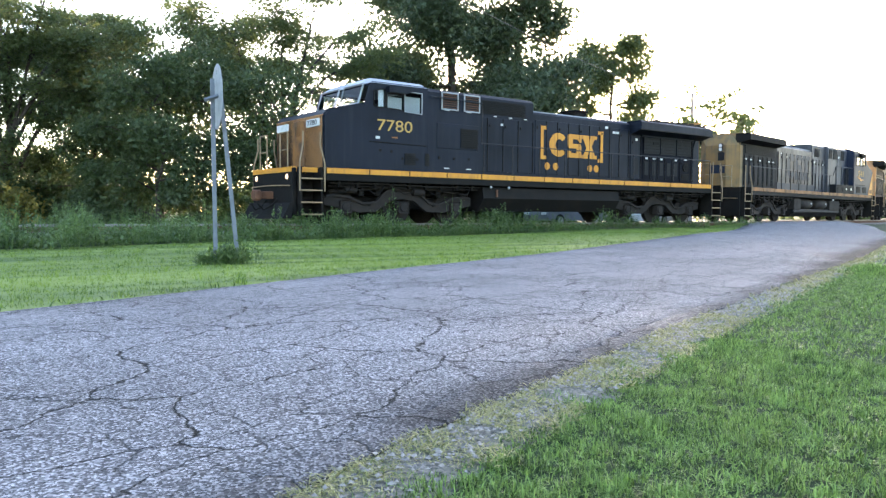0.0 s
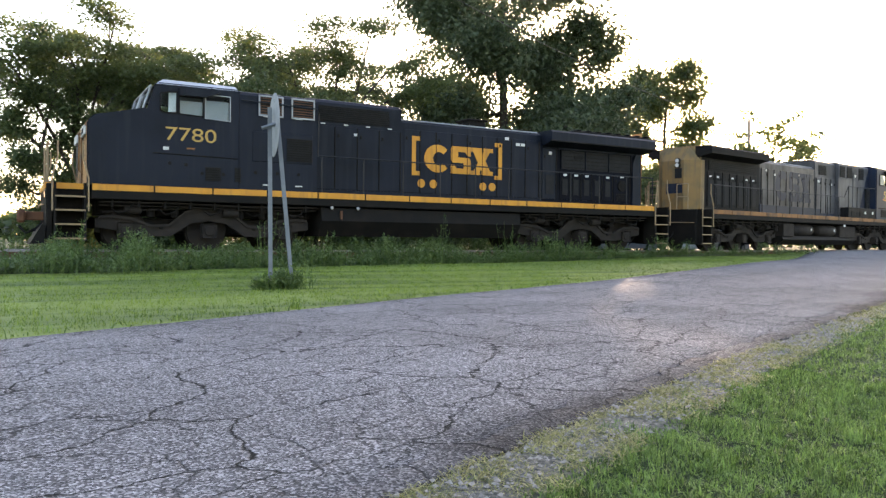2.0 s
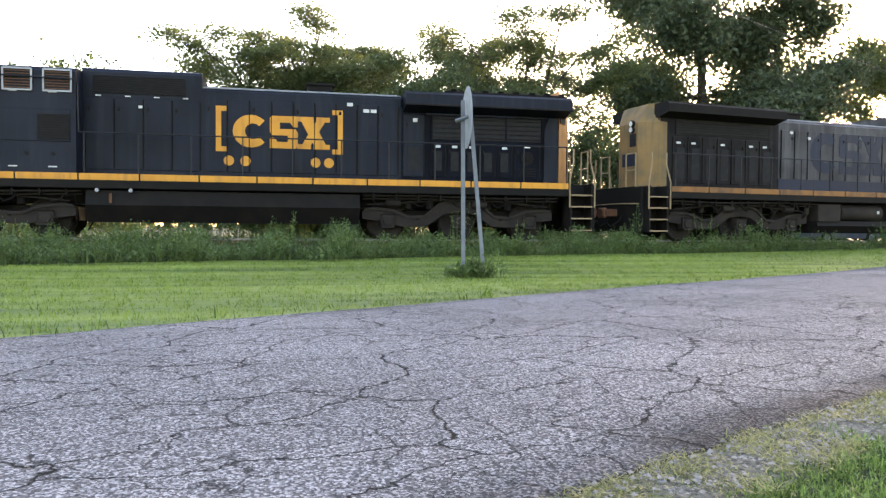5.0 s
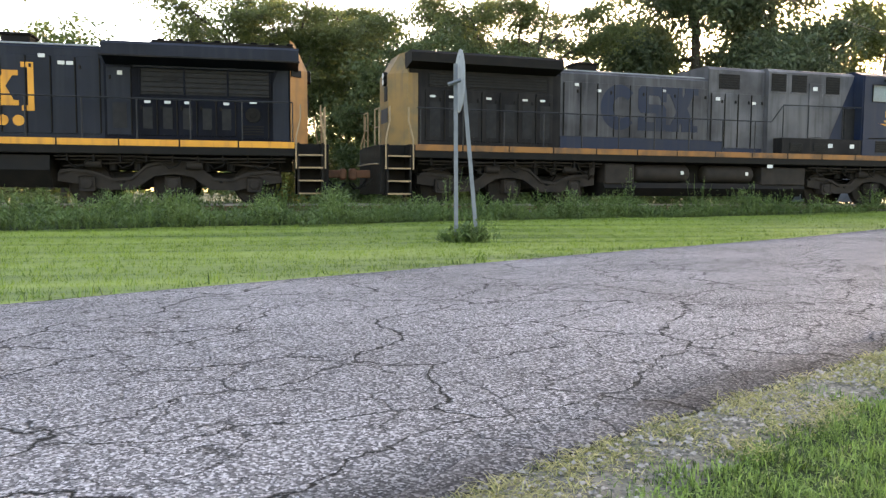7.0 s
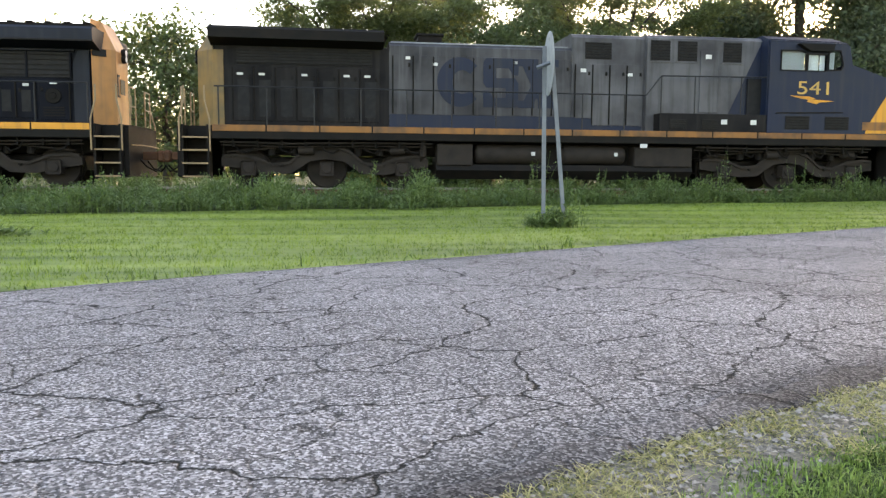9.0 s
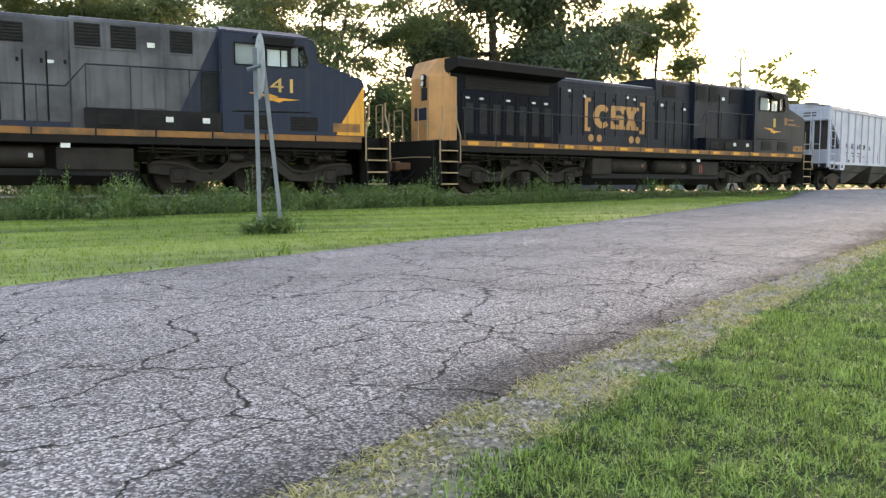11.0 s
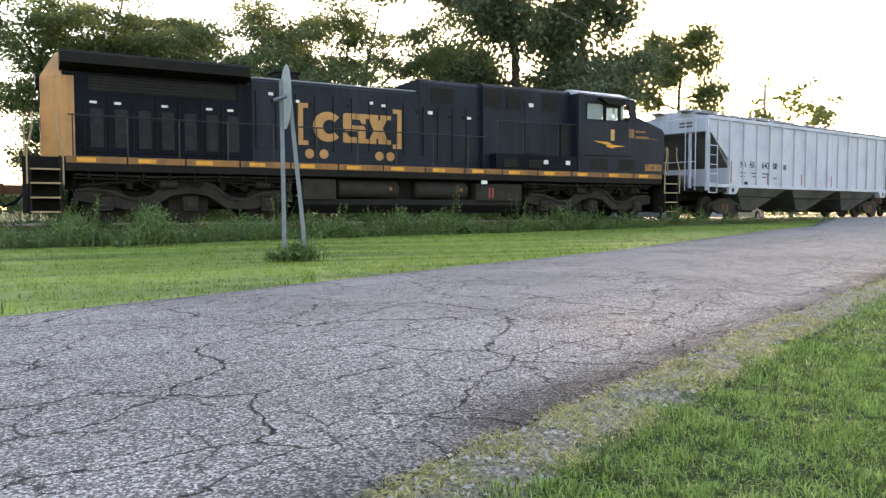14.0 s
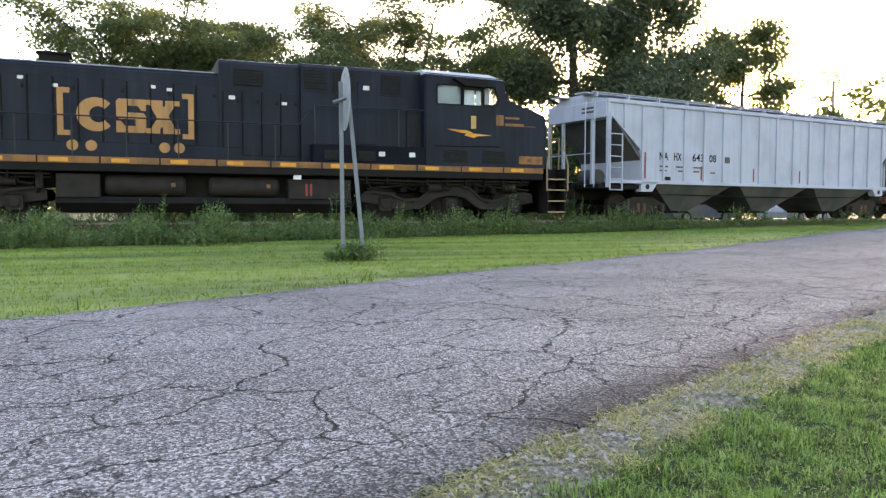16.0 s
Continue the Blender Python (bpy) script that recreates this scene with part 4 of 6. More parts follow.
    part("fan_cover", M(fx).drum((2.52, -HD - 0.04, 2.36), 0.2, 0.05, "y", 20, 0.01).drum((2.52, -HD - 0.06, 2.36), 0.09, 0.04, "y", 14, 0.01), BLACK, d)
    for k in range(4):
        part("door_slat", M(fx).box(2.25, 2.78, -HD - 0.045, -HD - 0.02, 1.84 + 0.07 * k, 1.87 + 0.07 * k), BLACK, d)
    label_plate(2.42, 2.66, hood3, fx, 0.18, 0.05)
    door(5.55, 6.15, 1.78, 3.5, hood3, BLUE, fx)
    part("door_screen", M(fx).box(6.0, 5.66, -HD - 0.036, -HD - 0.02, 1.95, 2.6), VOID, hood3)
    label_plate(5.75, 3.3, hood3, fx, 0.12, 0.1)
    # yellow rear end
    rear = part("rear_end", end_block(fx, 1.54, 4.36), ORANGE, car, "faded orange-yellow rear end")
    part("number_board", M(fx).loft([[(1.52, -0.98, z), (1.26, -0.70, z), (1.24, -0.72, z), (1.5, -1.0, z)] for z in (3.42, 3.60)]), VOID, rear, "dark number board")
    for z in (3.82, 3.98):
        headlight(1.02, 0.05, z - 0.35, rear, fx)
    part("emblem_bracket", M(fx).box(1.045, 1.06, -0.48, -0.41, 2.4, 3.0).box(1.045, 1.06, -0.48, -0.3, 2.94, 3.0).box(1.045, 1.06, -0.48, -0.3, 2.4, 2.46), BLUE, rear)
    part("emblem_block", M(fx).box(1.045, 1.06, -0.22, 0.16, 2.5, 2.9), BLUE, rear)
    # railings, steps, ends
    handrail(14.4, 1.5, 2.66, [14.3 - 1.28 * k for k in range(11)], car, RAILPAINT, fx=fx)
    handrail(14.4, 1.5, 2.66, [14.3 - 1.28 * k for k in range(11)], car, RAILPAINT, y=HW - 0.05, fx=fx)
    for s in (-1, 1):
        steps(20.32, 20.98, car, fx, RAILGOLD, s)
        steps(0.72, 1.36, car, fx, RAILGOLD, s)
    end_platform(20.3, 1, car, fx, RAILGOLD, 21.5)
    end_platform(1.42, -1, car, fx, RAILGOLD, 0)
    plow = [(21.2, 0.18), (21.5, 0.16), (21.25, 0.62), (21.16, 0.62)]
    part("snow_plow", M(fx).prism(plow, -1.4, 1.4), BLACK, car, "black pilot plow")
    part("front_stripe", M(fx).box(20.32, 21.17, -1.32, -1.3, DECK - 0.14, DECK, 0.005).box(21.165, 21.18, -1.32, 1.32, DECK - 0.14, DECK), GOLD, car, "yellow front sill stripe")
    # tank and trucks
    part("fuel_tank", M(fx).loft([[(x, -1.42, 1.22), (x, 1.42, 1.22), (x, 1.48, 0.85), (x, 1.2, 0.42), (x, -1.2, 0.42), (x, -1.48, 0.85)] for x in (14.28, 7.4)]), BLACK, car, "long black fuel tank")
    part("tank_gauge", M(fx).box(13.72, 13.66, -1.50, -1.46, 0.9, 1.14), RUST, car)
    for x in (13.2, 14.0):
        part("tank_light", M(fx).drum((x, -HW + 0.02, 1.22), 0.05, 0.06, "y", 12, 0.01), SILVER, car)
    sill_pipes(1.7, 7.3, car, fx)
    sill_pipes(14.4, 20.0, car, fx)
    for c in (17.32, 4.55):
        loco_truck(c, car, fx)
    KEYED.append((car, 0.0, -17.32, -4.55))
    return car


# ---- the two trailing locomotives, nose towards +x ----
def trailing_locomotive(origin, hood_m, mid_m, low_m, cab_m, sill_m, reflect, mark, number, nx, nose_m, end_m, soot_m, wind, label):
    fx = 1
    car = tagged(new("locomotive"), label, "locomotive", group="locomotives of the train")
    part("underframe", M().box(1.5, 20.8, -HW, HW, 1.27, DECK - 0.005, 0.02), BLACK, car, "black underframe sill")
    part("centre_sill", M().box(1.6, 20.6, -0.5, 0.5, 0.9, 1.28), BLACK, car)
    stripe(1.52, 20.82, car, fx, sill_m, 14, reflect)
    # radiator end
    hood3 = part("hood", shell([(1.5, HD, DECK, 3.8, 0.04), (6.15, HD, DECK, 3.8, 0.04)], fx), soot_m, car)
    part("radiator_house", M().loft([[(x, -1.48, 3.86), (x, -1.48, 4.10), (x, -1.40, 4.17), (x, 1.40, 4.17), (x, 1.48, 4.10), (x, 1.48, 3.86), (x, 0.95, 3.74), (x, -0.95, 3.74)] for x in (1.46, 5.98)]), BLACK, car, "sooty overhanging cooling house")
    louvre(2.1, 5.7, 3.28, 3.66, hood3, fx, -HD - 0.012, 5, name="radiator_screen")
    for k in range(7):
        a = 2.0 + 0.56 * k
        d = door(a, a + 0.54, 1.78, 3.2, hood3, soot_m, fx)
        part("door_screen", M().box(a + 0.13, a + 0.43, -HD - 0.034, -HD - 0.02, 1.9, 2.86), VOID, d)
        if k in (0, 1, 3, 5, 6):
            label_plate(a + 0.12, 2.98, hood3, fx, 0.16, 0.06)
    rear = part("rear_end", end_block(fx, 1.52, 4.2), end_m, car, "dusty yellow rear end")
    part("end_edge", M().box(1.49, 1.78, -HD - 0.03, -HD - 0.0, DECK + 0.02, 3.62, 0.006), end_m, car, "yellow corner of the rear end")
    for z in (3.72, 3.9):
        headlight(1.02, -0.25, z - 0.3, rear, fx)
    part("class_lights", M().box(1.03, 1.06, -0.42, -0.1, 2.9, 3.3, 0.01), VOID, rear)
    part("emblem_block", M().box(1.04, 1.06, -0.45, 0.3, 2.3, 2.7), BLUE2, rear)
    # long hood
    hood2 = part("hood", shell([(6.15, HD, DECK, 3.98, 0.12), (11.3, HD, DECK, 3.98, 0.12)], fx), mid_m, car)
    for k in range(9):
        a = 6.25 + 0.56 * k
        door(a, a + 0.55, 2.02, 3.62, hood2, mid_m, fx, handle=k % 2 == 0)
    part("lower_hood", M().box(6.15, 13.4, -HD - 0.026, -HD + 0.02, DECK, 2.02, 0.004), low_m, hood2, "dark lower band of the hood")
    part("roof_edge", M().tube([(6.2, -HD + 0.1, 3.97), (11.2, -HD + 0.1, 3.97)], 0.02, 6), SILVER, hood2)
    for x, z in ((7.35, 3.35), (9.6, 3.45), (10.0, 3.4), (6.6, 3.5)):
        label_plate(x, z, hood2, fx, 0.13, 0.08)
    exhaust(7.35, 3.98, car, fx)
    part("fan_hatch", M().box(8.6, 9.4, -0.4, 0.4, 3.95, 4.08, 0.03), BLACK, car)
    hood1 = part("hood", shell([(11.3, HD + 0.02, DECK, 4.36, 0.12), (13.45, HD + 0.02, DECK, 4.36, 0.12)], fx), hood_m, car)
    louvre(11.68, 12.45, 3.66, 4.12, hood1, fx, -HD - 0.03, 6)
    for k in range(4):
        a = 11.4 + 0.51 * k
        door(a, a + 0.5, 1.8 if k else 2.0, 3.52, hood1, hood_m, fx, -HD - 0.02)
    label_plate(11.55, 3.28, hood1, fx, 0.16, 0.1, -HD - 0.05)
    label_plate(12.95, 3.2, hood1, fx, 0.14, 0.08, -HD - 0.05)
    hood0 = part("hood", shell([(13.45, 1.15, DECK, 4.38, 0.12), (16.95, 1.15, DECK, 4.38, 0.12)], fx), hood_m, car)
    for a, b in ((13.55, 14.12), (14.36, 14.94), (15.75, 16.30)):
        g = louvre(a, b, 3.64, 4.2, hood0, fx, -1.16, 7)
        part("hatch_frame", M().box(a - 0.05, b + 0.05, -1.175, -1.15, 3.60, 3.64), hood_m, g)
    part("cab_door", M().box(15.05, 15.6, -1.18, -1.15, 2.2, 3.95, 0.01), hood_m, hood0)
    if not mark:
        part("paint_wedge", M().prism([(16.94, 4.25), (16.94, 2.16), (15.95, 2.16)], -1.162, -1.152), cab_m, hood0, "blue paint slanting back from the cab")
    label_plate(15.2, 3.72, hood0, fx, 0.18, 0.12, -1.18)
    part("equipment_box", M().box(13.7, 20.4, -HW + 0.006, -1.1, DECK, 2.14, 0.015), soot_m, car, "low equipment boxes along the walkway")
    for x in (14.3, 15.55, 16.45):
        label_plate(x, 1.85, car, fx, 0.18, 0.13 if x > 15 else 0.04, -HW + 0.004)
    for x in (14.0, 14.95):
        louvre(x, x + 0.5, 1.72, 1.98, car, fx, -HW + 0.002, 4)
    # cab and nose
    prof = [(20.86, DECK), (20.86, 3.10), (20.78, 3.2), (19.55, 3.58), (19.44, 4.10), (19.32, 4.2), (16.95, 4.24), (16.95, DECK)]
    holes = [[(17.30, 3.42), (17.30, 3.96), (17.92, 3.96), (18.06, 3.90), (18.06, 3.42)],
             [(18.13, 3.42), (18.13, 3.86), (18.70, 3.86), (18.70, 3.42)],
             [(18.78, 3.46), (18.78, 3.9), (18.9, 3.98), (19.12, 3.98), (19.22, 3.6), (19.15, 3.46)]]
    cab = cab_shell(prof, fx, 0, cab_m, car, holes, None, None)
    for h in holes:
        window(h, -HW - 0.022, cab, fx, BLACK)
    # Pale backing added behind parts of the panes so they look bright.
    for a, b, z0, z1, sm in ((17.3, 18.06, 3.42, 3.97, PANELINING), (18.13, 18.5, 3.42, 3.87, PANEBRIGHT), (18.54, 18.7, 3.42, 3.87, PANEBRIGHT), (18.8, 19.0, 3.46, 3.95, PANELINING)):
        part("window_brightener", M().box(a, b, -HW + 0.05, -HW + 0.06, z0, z1), sm, cab, "added pale panel that brightens the glass")
    part("roof", M().loft([[(16.95, -1.59, 4.23), (16.95, 1.59, 4.23), (16.95, 1.1, 4.43), (16.95, -1.1, 4.43)], [(19.40, -1.59, 4.19), (19.40, 1.59, 4.19), (19.15, 1.1, 4.42), (19.15, -1.1, 4.42)]]), ROOFWHITE if mark else cab_m, cab, "pale cab roof")
    part("sun_visor", M().prism([(17.75, 4.14), (18.85, 4.14), (18.8, 3.94), (18.1, 3.94)], -HW - 0.2, -HW - 0.02), BLACK, cab, "dark visor over the side window")
    part("seat", M().box(17.6, 18.2, -0.9, -0.4, 2.6, 3.35, 0.06), BLACK, cab, "dark seat inside the cab")
    part("cab_edge", M().box(16.5, 16.95, -HW + 0.3, -1.1, DECK, 3.2, 0.02), VOID, cab, "dark recessed cab door")
    for a, b in ((-1.3, -0.15), (0.15, 1.3)):
        part("windshield_frame", M().tube([(19.59, a, 3.6), (19.59, b, 3.6), (19.46, b, 4.18), (19.46, a, 4.18), (19.59, a, 3.6)], 0.05, 5), cab_m, cab)
        part("windshield", M().loft([[(19.575, a, 3.64), (19.575, b, 3.64), (19.59, b, 3.64), (19.59, a, 3.64)], [(19.455, a, 4.14), (19.455, b, 4.14), (19.47, b, 4.14), (19.47, a, 4.14)]]), GLASS, cab, "front windshield")
    part("nose_front", M().box(20.86, 20.90, -HW + 0.03, HW - 0.03, DECK, 3.12, 0.012), nose_m, cab)
    part("nose_door", M().box(20.90, 20.94, -0.30, 0.42, DECK + 0.05, 3.0, 0.015), nose_m, cab)
    if nose_m is not cab_m:
        part("nose_patch", M().prism([(20.87, 3.05), (20.87, DECK + 0.02), (20.05, DECK + 0.02), (20.1, 1.82)], -HW - 0.03, -HW - 0.024), nose_m, cab, "yellow slanted nose patch")
    part("seam_rail", M().tube([(17.2, -HW - 0.03, 2.2), (19.3, -HW - 0.03, 2.24)], 0.02, 6), BLACK, cab)
    for x in (17.5, 18.75):
        louvre(x, x + 0.75, 1.74, 2.12, cab, fx, -HW - 0.025, 5)
    part("name_plate", M().box(19.95, 20.75, -HW - 0.034, -HW - 0.026, 1.74, 1.98), GOLD2, cab, "pale panel on the nose side")
    if mark:
        part("plate_bar", M().box(20.22, 20.36, -HW - 0.04, -HW - 0.034, 1.80, 1.9), RUST, cab)
    lettering("road_number", number, nx[0], -HW - 0.03, nx[1], 0.37, GOLDTXT, cab, nx[2], "road number %s in yellow" % number)
    bolt = [(17.62, 2.70), (18.22, 2.68), (18.42, 2.62), (18.32, 2.60), (19.02, 2.56), (18.55, 2.52), (18.45, 2.47), (18.15, 2.53), (18.2, 2.59), (17.95, 2.62)]
    part("lightning_flash", M().prism([(x, z) for x, z in bolt], -HW - 0.034, -HW - 0.026), GOLD, cab, "yellow lightning flash under the number")
    if mark:
        for a, b, z0, z1 in ((19.18, 19.42, 2.86, 3.17), (19.48, 19.95, 3.07, 3.13), (19.48, 20.1, 2.86, 2.94), (20.1, 20.5, 2.86, 2.875)):
            part("name_bar", M().box(a, b, -HW - 0.034, -HW - 0.026, z0, z1), GOLD2, cab, "unreadable painted name as a bar")
    # railings
    handrail(1.6, 13.3, 2.62, [1.7 + 1.22 * k for k in range(10)], car, RAILPAINT)
    part("handrail", M().tube([(13.3, -HW + 0.05, 2.62), (13.75, -HW + 0.05, 3.17), (17.1, -HW + 0.05, 3.2)], 0.021, 6), RAILPAINT, car)
    for x in (13.75, 14.75, 16.15):
        part("stanchion", M().tube([(x, -HW + 0.05, 2.1), (x, -HW + 0.05, 3.18)], 0.019, 6), RAILPAINT, car)
    handrail(1.6, 16.9, 2.62, [1.7 + 1.22 * k for k in range(12)], car, RAILPAINT, y=HW - 0.05)
    for s in (-1, 1):
        steps(0.78, 1.42, car, fx, RAILGOLD, s)
        steps(20.98, 21.6, car, fx, RAILGOLD, s)
    end_platform(1.48, -1, car, fx, RAILGOLD, 0)
    end_platform(20.9, 1, car, fx, RAILGOLD, 22.3)
    # air tanks, boxes and fuel tank
    part("fuel_tank", M().loft([[(x, -1.35, 0.66), (x, 1.35, 0.66), (x, 1.42, 0.5), (x, 1.15, 0.26), (x, -1.15, 0.26), (x, -1.42, 0.5)] for x in (7.4, 14.8)]), BLACK, car, "black fuel tank")
    part("tank_core", M().box(7.6, 14.6, -0.95, 0.95, 0.6, 1.26), BLACK, car)
    part("battery_box", M().box(7.42, 8.4, -1.42, -0.9, 0.62, 1.22, 0.03), RUNGEAR, car)
    part("filter_box", M().box(13.05, 14.78, -1.42, -0.9, 0.62, 1.18, 0.03), RUNGEAR, car)
    for a, b in ((8.5, 10.42), (11.0, 12.82)):
        t = part("air_tank", M().drum(((a + b) / 2, -1.12, 0.95), 0.27, b - a, "x", 20, 0.08), RUNGEAR, car, "dusty horizontal air tank", True)
        part("tank_tag", M().box(b - 0.36, b - 0.26, -1.395, -1.38, 0.92, 1.02), GOLD2 if mark else WHITE, t)
    if mark:
        part("red_marking", M().box(13.5, 13.56, -1.43, -1.42, 0.72, 1.05).box(13.62, 13.68, -1.43, -1.42, 0.72, 1.05), RED, car, "two red painted bars")
    part("notice_plate", M().box(13.15, 13.36, -HW - 0.004, -HW + 0.006, 1.16, 1.27), WHITE, car)
    part("sand_drop", M().tube([(7.05, -1.3, 1.3), (7.05, -1.25, 0.9), (6.95, -1.0, 0.6)], 0.09, 8), RUNGEAR, car)
    sill_pipes(1.7, 7.3, car, fx)
    sill_pipes(14.9, 20.4, car, fx)
    for c in (4.45, 17.9):
        loco_truck(c, car, fx)
    if mark:
        emblem(7.87, 10.31, 2.30, 3.15, hood2, EMBLEM2, -HD - 0.03)
    else:
        emblem(7.47, 10.91, 2.25, 3.6, hood2, BLUE2, -HD - 0.03, False)
    KEYED.append((car, origin, 4.45, 17.9))
    return car


lead_locomotive()
trailing_locomotive(0.0, GREY, GREYSOOT, BLUE2, BLUE2, GOLD2, None, False, "541", (17.84, 2.74, 0.98), GOLD, DUSTEND, SOOT, 0, "weathered grey and blue diesel locomotive with yellow nose patch")
trailing_locomotive(22.25, BLUE, BLUE, BLUE, BLUE, GOLD2, GOLD, True, "1", (18.36, 2.74, 0.16), BLUE, ORANGE, BLUESOOT, 0, "dark blue diesel locomotive with orange emblem and reflectors")


# ---- covered hopper ----
def freight_truck(c, car):
    t = part("truck", M().box(c - 0.3, c + 0.3, -1.05, 1.05, 0.45, 0.75, 0.03), BLACK, car, "four-wheel freight truck")
    for s in (-1, 1):
        top = [(-1.15, 0.58), (-0.9, 0.64), (-0.35, 0.82), (0.35, 0.82), (0.9, 0.64), (1.15, 0.58)]
        bot = [(1.15, 0.36), (0.7, 0.34), (0.32, 0.2), (-0.32, 0.2), (-0.7, 0.34), (-1.15, 0.36)]
        part("side_frame", M().prism([(c + x, z) for x, z in top + bot], s * 1.0 - 0.06, s * 1.0 + 0.06), RUNGEAR, t)
        for a in (-0.88, 0.88):
            part("bearing_cap", M().drum((c + a, s * 1.1, 0.46), 0.12, 0.14, "y", 16, 0.02), RUNGEAR, t)
        for a in (-0.14, 0.14):
            part("spring", M().drum((c + a, s * 1.02, 0.44), 0.08, 0.3, "z", 10, 0.02), RUST, t)
    for a in (-0.88, 0.88):
        wheelset(c + a, 0.46, t, 1)


def hopper_car(origin):
    L = 18.4
    car = tagged(new("hopper_car"), "pale blue-grey covered hopper car with ribbed sides", "hopper car")
    side = [(0.95, 3.84), (17.45, 3.84), (17.45, 3.42), (16.15, 2.36), (16.15, 1.33), (2.25, 1.33), (2.25, 2.36), (0.95, 3.42)]
    body = part("body", M().prism(side, -1.5, 1.5), HOPPER, car)
    for k in range(15):
        x = 2.3 + 0.985 * k
        part("rib", M().box(x - 0.035, x + 0.035, -1.56, -1.49, 1.33, 3.84, 0.008), HOPPER, body)
    for x in (1.5, 16.9):
        z0 = 2.95
        part("rib", M().box(x - 0.035, x + 0.035, -1.55, -1.49, z0 + 0.1, 3.84, 0.008), HOPPER, body)
    part("top_chord", M().box(0.75, 17.65, -1.56, 1.56, 3.82, 3.96, 0.02), HOPPER, body)
    part("side_sill", M().box(0.75, 17.65, -1.56, -1.44, 1.24, 1.36, 0.01), HOPPER, body)
    part("side_sill", M().box(0.75, 17.65, 1.44, 1.56, 1.24, 1.36, 0.01), HOPPER, body)
    part("roof", M().loft([[(x, -1.52, 3.95), (x, 1.52, 3.95), (x, 0.6, 4.10), (x, -0.6, 4.10)] for x in (0.75, 17.65)]), HOPPER, body, "ridged pale roof")
    for s in (-0.62, 0.62):
        part("running_board", M().box(0.35, 18.05, s - 0.25, s + 0.25, 4.16, 4.2, 0.008), HOPPER, car, "grating walkway on the roof")
    part("roof_rail", M().tube([(0.6, -0.95, 4.22), (9, -0.95, 4.22), (17.8, -0.95, 4.22)], 0.02, 6), SILVER, car)
    for k in range(13):
        x = 0.8 + 1.4 * k
        part("roof_bracket", M().box(x - 0.02, x + 0.02, -1.0, 1.0, 4.08, 4.2), HOPPER, car)
    part("hatch_cover", M().box(2.0, 16.4, -0.3, 0.3, 4.08, 4.22, 0.04), HOPPER, car)
    # sloping ends, end frames and ladders
    for s in (1, -1):
        e = lambda x: x if s > 0 else L - x
        # Shade between the end frames is put into the sheet's dark paint.
        part("slope_sheet", M().prism([(e(0.98), 3.42), (e(1.06), 3.42), (e(3.0), 1.36), (e(2.9), 1.30)], -1.48, 1.48), HOPDARK, car, "slope sheet with its shade put into dark paint")
        part("end_platform", M().box(*sorted((e(0.5), e(2.3))), -1.45, 1.45, 1.06, 1.2, 0.01), BLACK, car)
        for y in (-1.5, -0.75, 0.75, 1.5):
            part("end_post", M().box(*sorted((e(0.76), e(0.86))), y - 0.05, y + 0.05, 1.1, 3.85, 0.01), HOPPER, car)
        part("end_cap", M().box(*sorted((e(0.72), e(0.98))), -1.5, 1.5, 3.35, 3.9, 0.02), HOPPER, car)
        ladder = part("ladder", M().tube([(e(0.82), -1.6, 1.0), (e(0.82), -1.6, 3.5)], 0.025, 6).tube([(e(1.34), -1.6, 1.0), (e(1.34), -1.6, 2.85)], 0.025, 6), HOPPER, car, "pale side ladder")
        for k in range(6):
            part("rung", M().tube([(e(0.82), -1.6, 1.02 + 0.36 * k), (e(1.34), -1.6, 1.02 + 0.36 * k)], 0.018, 5), HOPPER, ladder)
        part("end_ladder", M().tube([(e(0.5), -1.2, 1.1), (e(0.5), -1.2, 3.9)], 0.022, 6).tube([(e(0.5), -0.75, 1.1), (e(0.5), -0.75, 3.9)], 0.022, 6), HOPPER, car)
        part("platform_rail", M().tube([(e(0.45), -1.2, 2.2), (e(0.45), 1.2, 2.2)], 0.022, 6), HOPPER, car)
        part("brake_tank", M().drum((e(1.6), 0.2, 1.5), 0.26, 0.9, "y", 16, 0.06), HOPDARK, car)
        part("jack_pad", M().prism([(e(2.25), 1.3), (e(3.0), 1.3), (e(2.75), 0.98), (e(2.25), 0.98)], -1.56, -1.3), HOPPER, car, "pale jacking pad with a dark hole")
        part("jack_hole", M().drum((e(2.52), -1.565, 1.14), 0.09, 0.012, "y", 14), VOID, car)
        part("striker", M().box(*sorted((e(0.1), e(2.2))), -0.22, 0.22, 0.72, 1.08, 0.02), BLACK, car)
        coupler(e(0.3), -0.45 * s, car, 1)
    # three discharge bays
    for c in (4.85, 9.2, 13.55):
        # Same dark colour here: dirt, plus the shade under the car.
        part("discharge_bay", M().loft([[(c - 2.05, y, 1.30), (c + 2.05, y, 1.30), (c + 0.42, y * 0.55, 0.34), (c - 0.42, y * 0.55, 0.34)] for y in (-1.5, 1.5)]), HOPDARK, car, "dirty sloping discharge hopper with shade in its colour")
        part("outlet_gate", M().box(c - 0.55, c + 0.55, -0.7, 0.7, 0.26, 0.36, 0.01), BLACK, car)
    part("centre_sill", M().box(0.4, 18.0, -0.2, 0.2, 0.98, 1.28), BLACK, car)
    part("brake_pipe", M().tube([(2.4, -1.2, 0.92), (9, -1.25, 0.86), (16, -1.2, 0.92)], 0.02, 5), BLACK, car)
    # markings
    y = -1.505
